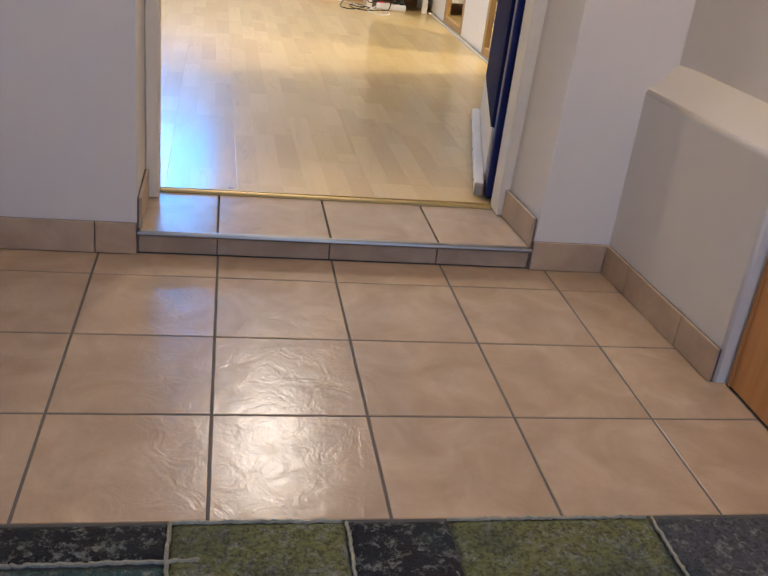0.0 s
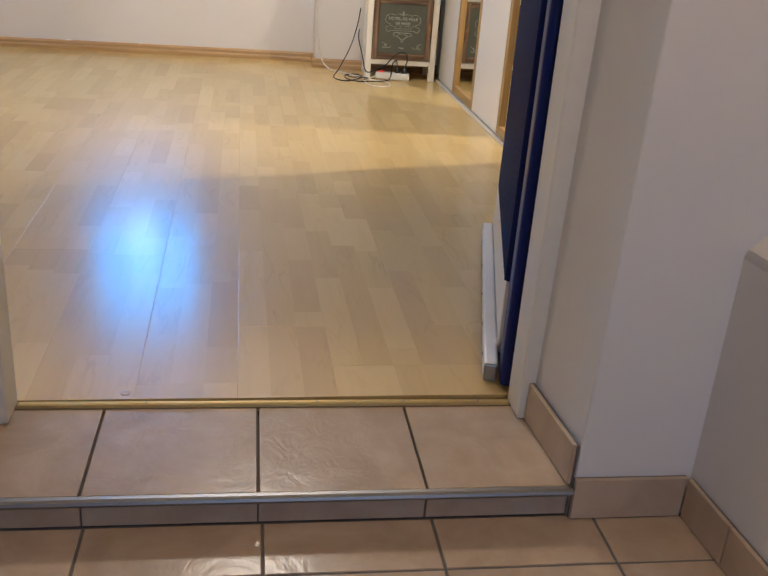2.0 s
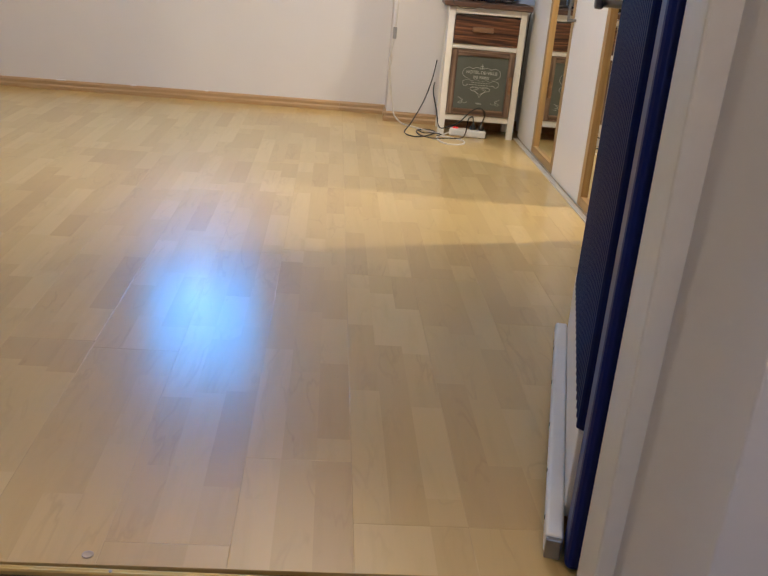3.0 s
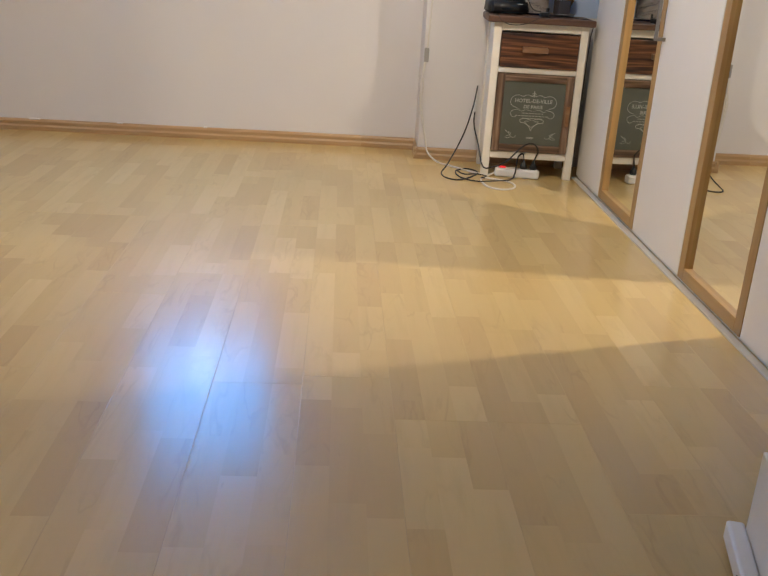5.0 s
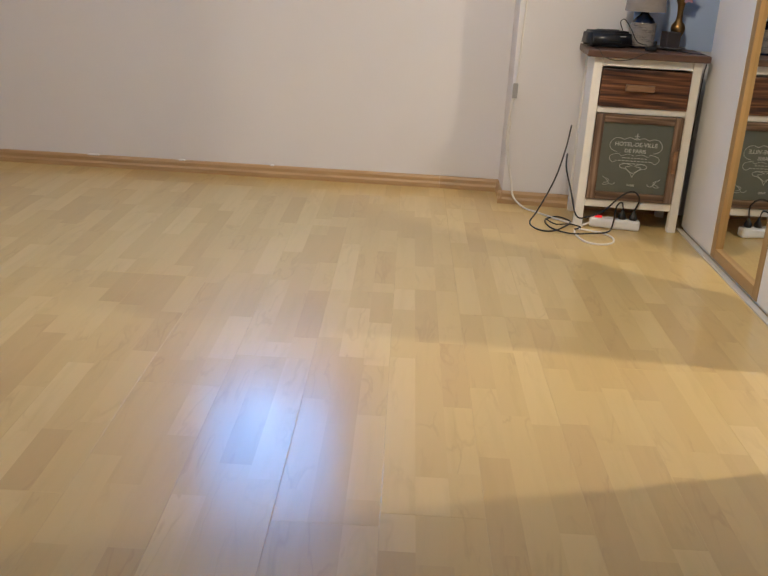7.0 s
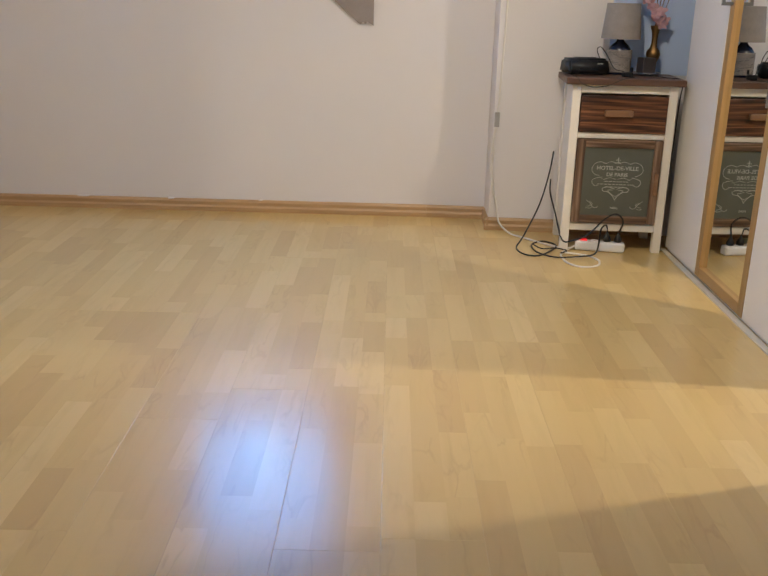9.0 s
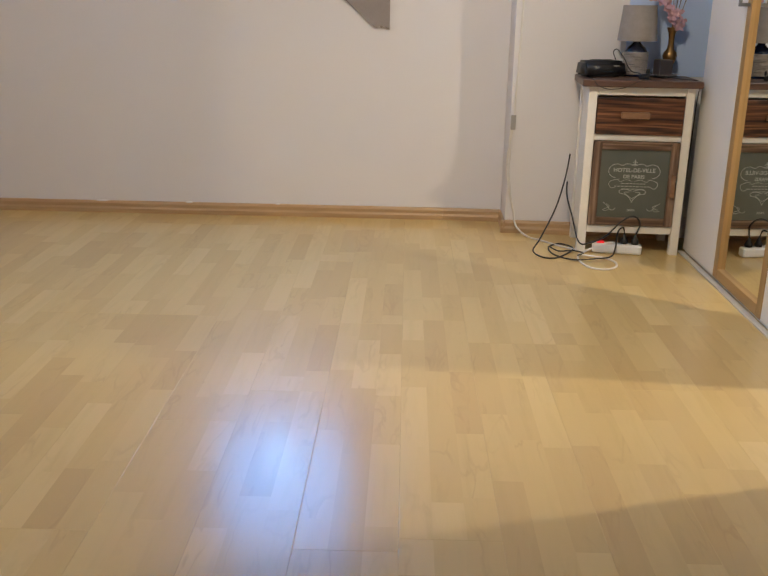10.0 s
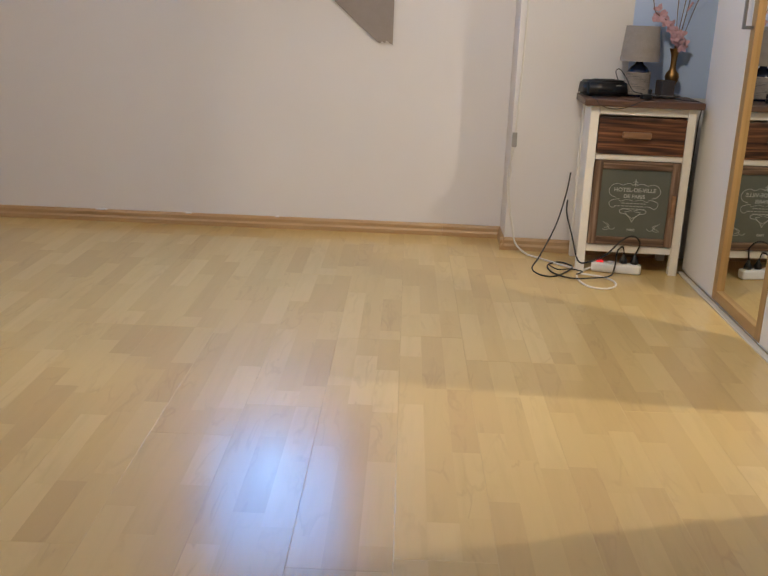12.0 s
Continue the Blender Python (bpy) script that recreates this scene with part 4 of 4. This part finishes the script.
for pts in ([(-0.055, 0.45, 0.011), (-0.055, 0.7, 0.011), (-0.055, 0.948, 0.011)], [(-0.60, 0.8565, 0.011), (-0.2, 0.8565, 0.011), (0.0, 0.858, 0.012)], [(0.228, 0.5, 0.011), (0.228, 0.948, 0.011)], [(0.768, 0.5, 0.011), (0.768, 0.948, 0.011)],
            [(0.40, 0.946, 0.009), (0.6, 0.947, 0.009), (0.768, 0.947, 0.009)], [(-0.055, 0.947, 0.009), (0.228, 0.947, 0.009)]):
    fuzzy = []
    for p, q in zip(pts, pts[1:]):
        n = max(2, int((Vector(q) - Vector(p)).length / 0.006))
        fuzzy += [tuple(a + (b - a) * k / n + rnd.uniform(-0.0016, 0.0016) for a, b in zip(p, q)) for k in range(n)]
    part("pale_line", tube(fuzzy, 0.0036, 5, 2), PALE, rug)

# ---- pieces: tiles, skirting tiles, planks ----
def tile_mesh(w, d, h, b=0.0012):
    """A tile with a chamfered upper edge, its top at z = 0."""
    bm = bmesh.new()
    rows = [((0, 0), -h), ((0, 0), -b), ((b, b), 0)]
    rings = []
    for (ix, iy), z in rows:
        rings.append([bm.verts.new(p) for p in ((ix, iy, z), (w - ix, iy, z), (w - ix, d - iy, z), (ix, d - iy, z))])
    for a, c in zip(rings, rings[1:]):
        for i in range(4):
            bm.faces.new((a[i], a[(i + 1) % 4], c[(i + 1) % 4], c[i]))
    bm.faces.new(rings[-1])
    return bm


cache = {}


def lay(parent, x0, x1, y0, y1, m, mat, h=0.009, gap=0.0054, name="tile"):
    w, d = round(x1 - x0 - gap, 4), round(y1 - y0 - gap, 4)
    key = (w, d, h, mat.name)
    if key not in cache:
        cache[key] = mesh_of(name, tile_mesh(w, d, h), mat)
    return piece(name, cache[key], parent, m @ pose(x0 + gap / 2, y0 + gap / 2, 0))


PITCH = 0.305
xs = [0.003 + PITCH * (i - 4) for i in range(8)]
ys = [1.264 + 0.306 * (k - 8) for k in range(11)] + [2.012]
for i, x in enumerate(xs):
    x1 = x + PITCH
    for y0, y1 in zip(ys, ys[1:]):
        e = x1
        if x1 > 1.15:
            e = 1.166 if y0 < 1.4 else 1.13
        lay(hall_floor, x, e, y0, y1, pose(0, 0, 0.0005 * rnd.random()), TILE)
for x0, x1 in ((OPEN_L + 0.002, 0.0), (0.0, 0.3), (0.3, 0.6), (0.6, OPEN_R - 0.002)):
    lay(step, x0, x1, 2.006, 2.295, pose(0, 0, TREAD), TILE)
    lay(step, x0, x1, 0.001, TREAD - 0.014, pose(0, 2.012, 0, 90, 0, 0), SKIRT, 0.009, 0.003, "riser_tile")
SH = 0.088


def skirt_run(name, a, b, z, cuts, h=SH):
    """Skirting tiles along a line, with joints at the given lengths."""
    a, b = Vector((*a, 0)), Vector((*b, 0))
    ang = math.degrees(math.atan2(b.y - a.y, b.x - a.x))
    run = (b - a).length
    base = part(name, box((0, -0.004, 0.001), (run, -0.0005, h - 0.002)), GROUT, m=pose(a.x, a.y, z, 0, 0, ang))
    tagged(base, "beige tile skirting at the foot of the wall", "baseboard", kind="structure")
    stops = [0, *cuts, run]
    for s0, s1 in zip(stops, stops[1:]):
        lay(base, s0, s1, 0.001, h, pose(0, -0.012, 0, 90, 0, 0), SKIRT, 0.0075, 0.003, "skirting_tile")


skirt_run("baseboard_tile_left", (-1.30, WF), (OPEN_L, WF), 0, [0.39, 0.69, 0.99])
skirt_run("baseboard_tile_front", (OPEN_R, WF), (1.087, WF), 0, [])
skirt_run("baseboard_tile_right", (1.098, WF - 0.012), (1.134, 1.414), 0, [0.14, 0.42])
skirt_run("baseboard_tile_reveal", (0.854, 2.237), (OPEN_R + 0.001, WF), TREAD, [])
skirt_run("baseboard_tile_reveal_left", (OPEN_L, WF), (OPEN_L, 2.237), TREAD, [])

# laminate planks in rows that run almost along y
PW, PL, SKEW = 0.2070, 1.285, 0.8
rp = random.Random(11)


def plank_mesh(length, width=PW - 0.00025, edge=0.0010):
    """One plank: three strips, each cut into blocks that do not share corners."""
    bm = bmesh.new()
    sw = width / 3
    for s in range(3):
        y, cuts = 0.0, [0.0]
        first = rp.uniform(0.08, 0.40)
        y = first
        while y < length - 0.10:
            cuts.append(y)
            y += rp.uniform(0.27, 0.43)
        cuts.append(length)
        for a, b in zip(cuts, cuts[1:]):
            x0, x1 = max(s * sw, edge), min((s + 1) * sw, width - edge)
            a, b = max(a, edge), min(b, length - edge)
            vs = [bm.verts.new(p) for p in ((x0, a, 0), (x1, a, 0), (x1, b, 0), (x0, b, 0))]
            bm.faces.new(vs)
    top = [(edge, edge, 0), (width - edge, edge, 0), (width - edge, length - edge, 0), (edge, length - edge, 0)]
    low = [(0, 0, -0.0002), (width, 0, -0.0002), (width, length, -0.0002), (0, length, -0.0002)]
    foot = [(x, y, -0.009) for x, y, z in low]
    for over, under in ((top, low), (low, foot)):
        up, down = [bm.verts.new(c) for c in over], [bm.verts.new(c) for c in under]
        for i in range(4):
            bm.faces.new((up[i], down[i], down[(i + 1) % 4], up[(i + 1) % 4]))
    return mesh_of("plank", bm, LAM)


full = [plank_mesh(PL - 0.0004) for _ in range(10)]
origin = pose(0.052, 2.319, F, 0, 0, SKEW)
for col in range(-18, 10):
    start = -rp.choice((0.2, 0.45, 0.7, 0.95, 1.15))
    stops = [0.0]
    if col == 0:
        stops = [0.0, 0.060, 1.575]
    elif col == -1:
        stops = [0.0, 0.80, 2.31]
    else:
        y = start + PL
        while y < 0.05:
            y += PL
        stops.append(y)
    while stops[-1] < 5.0:
        stops.append(stops[-1] + PL)
    stops[-1] = 5.06
    for a, b in zip(stops, stops[1:]):
        ln = round(b - a - 0.0004, 4)
        if ln < 0.02:
            continue
        if abs(ln - (PL - 0.0004)) < 0.001:
            me = rp.choice(full)
        else:
            me = plank_mesh(ln)
        piece("plank", me, room_floor, origin @ pose(col * PW, a, 0.0))
tagged(part("floor_plug", lathe([(0.0095, 0), (0.0095, 0.0012), (0.008, 0.0018), (0.0065, 0.0008), (0.002, 0.0006)], 20), plain("pale_filler", (0.5, 0.42, 0.33), 0.5), None, "", True, pose(0.034, 2.342, F + 0.0003)), "small round filled hole plug in the floor", "plug")
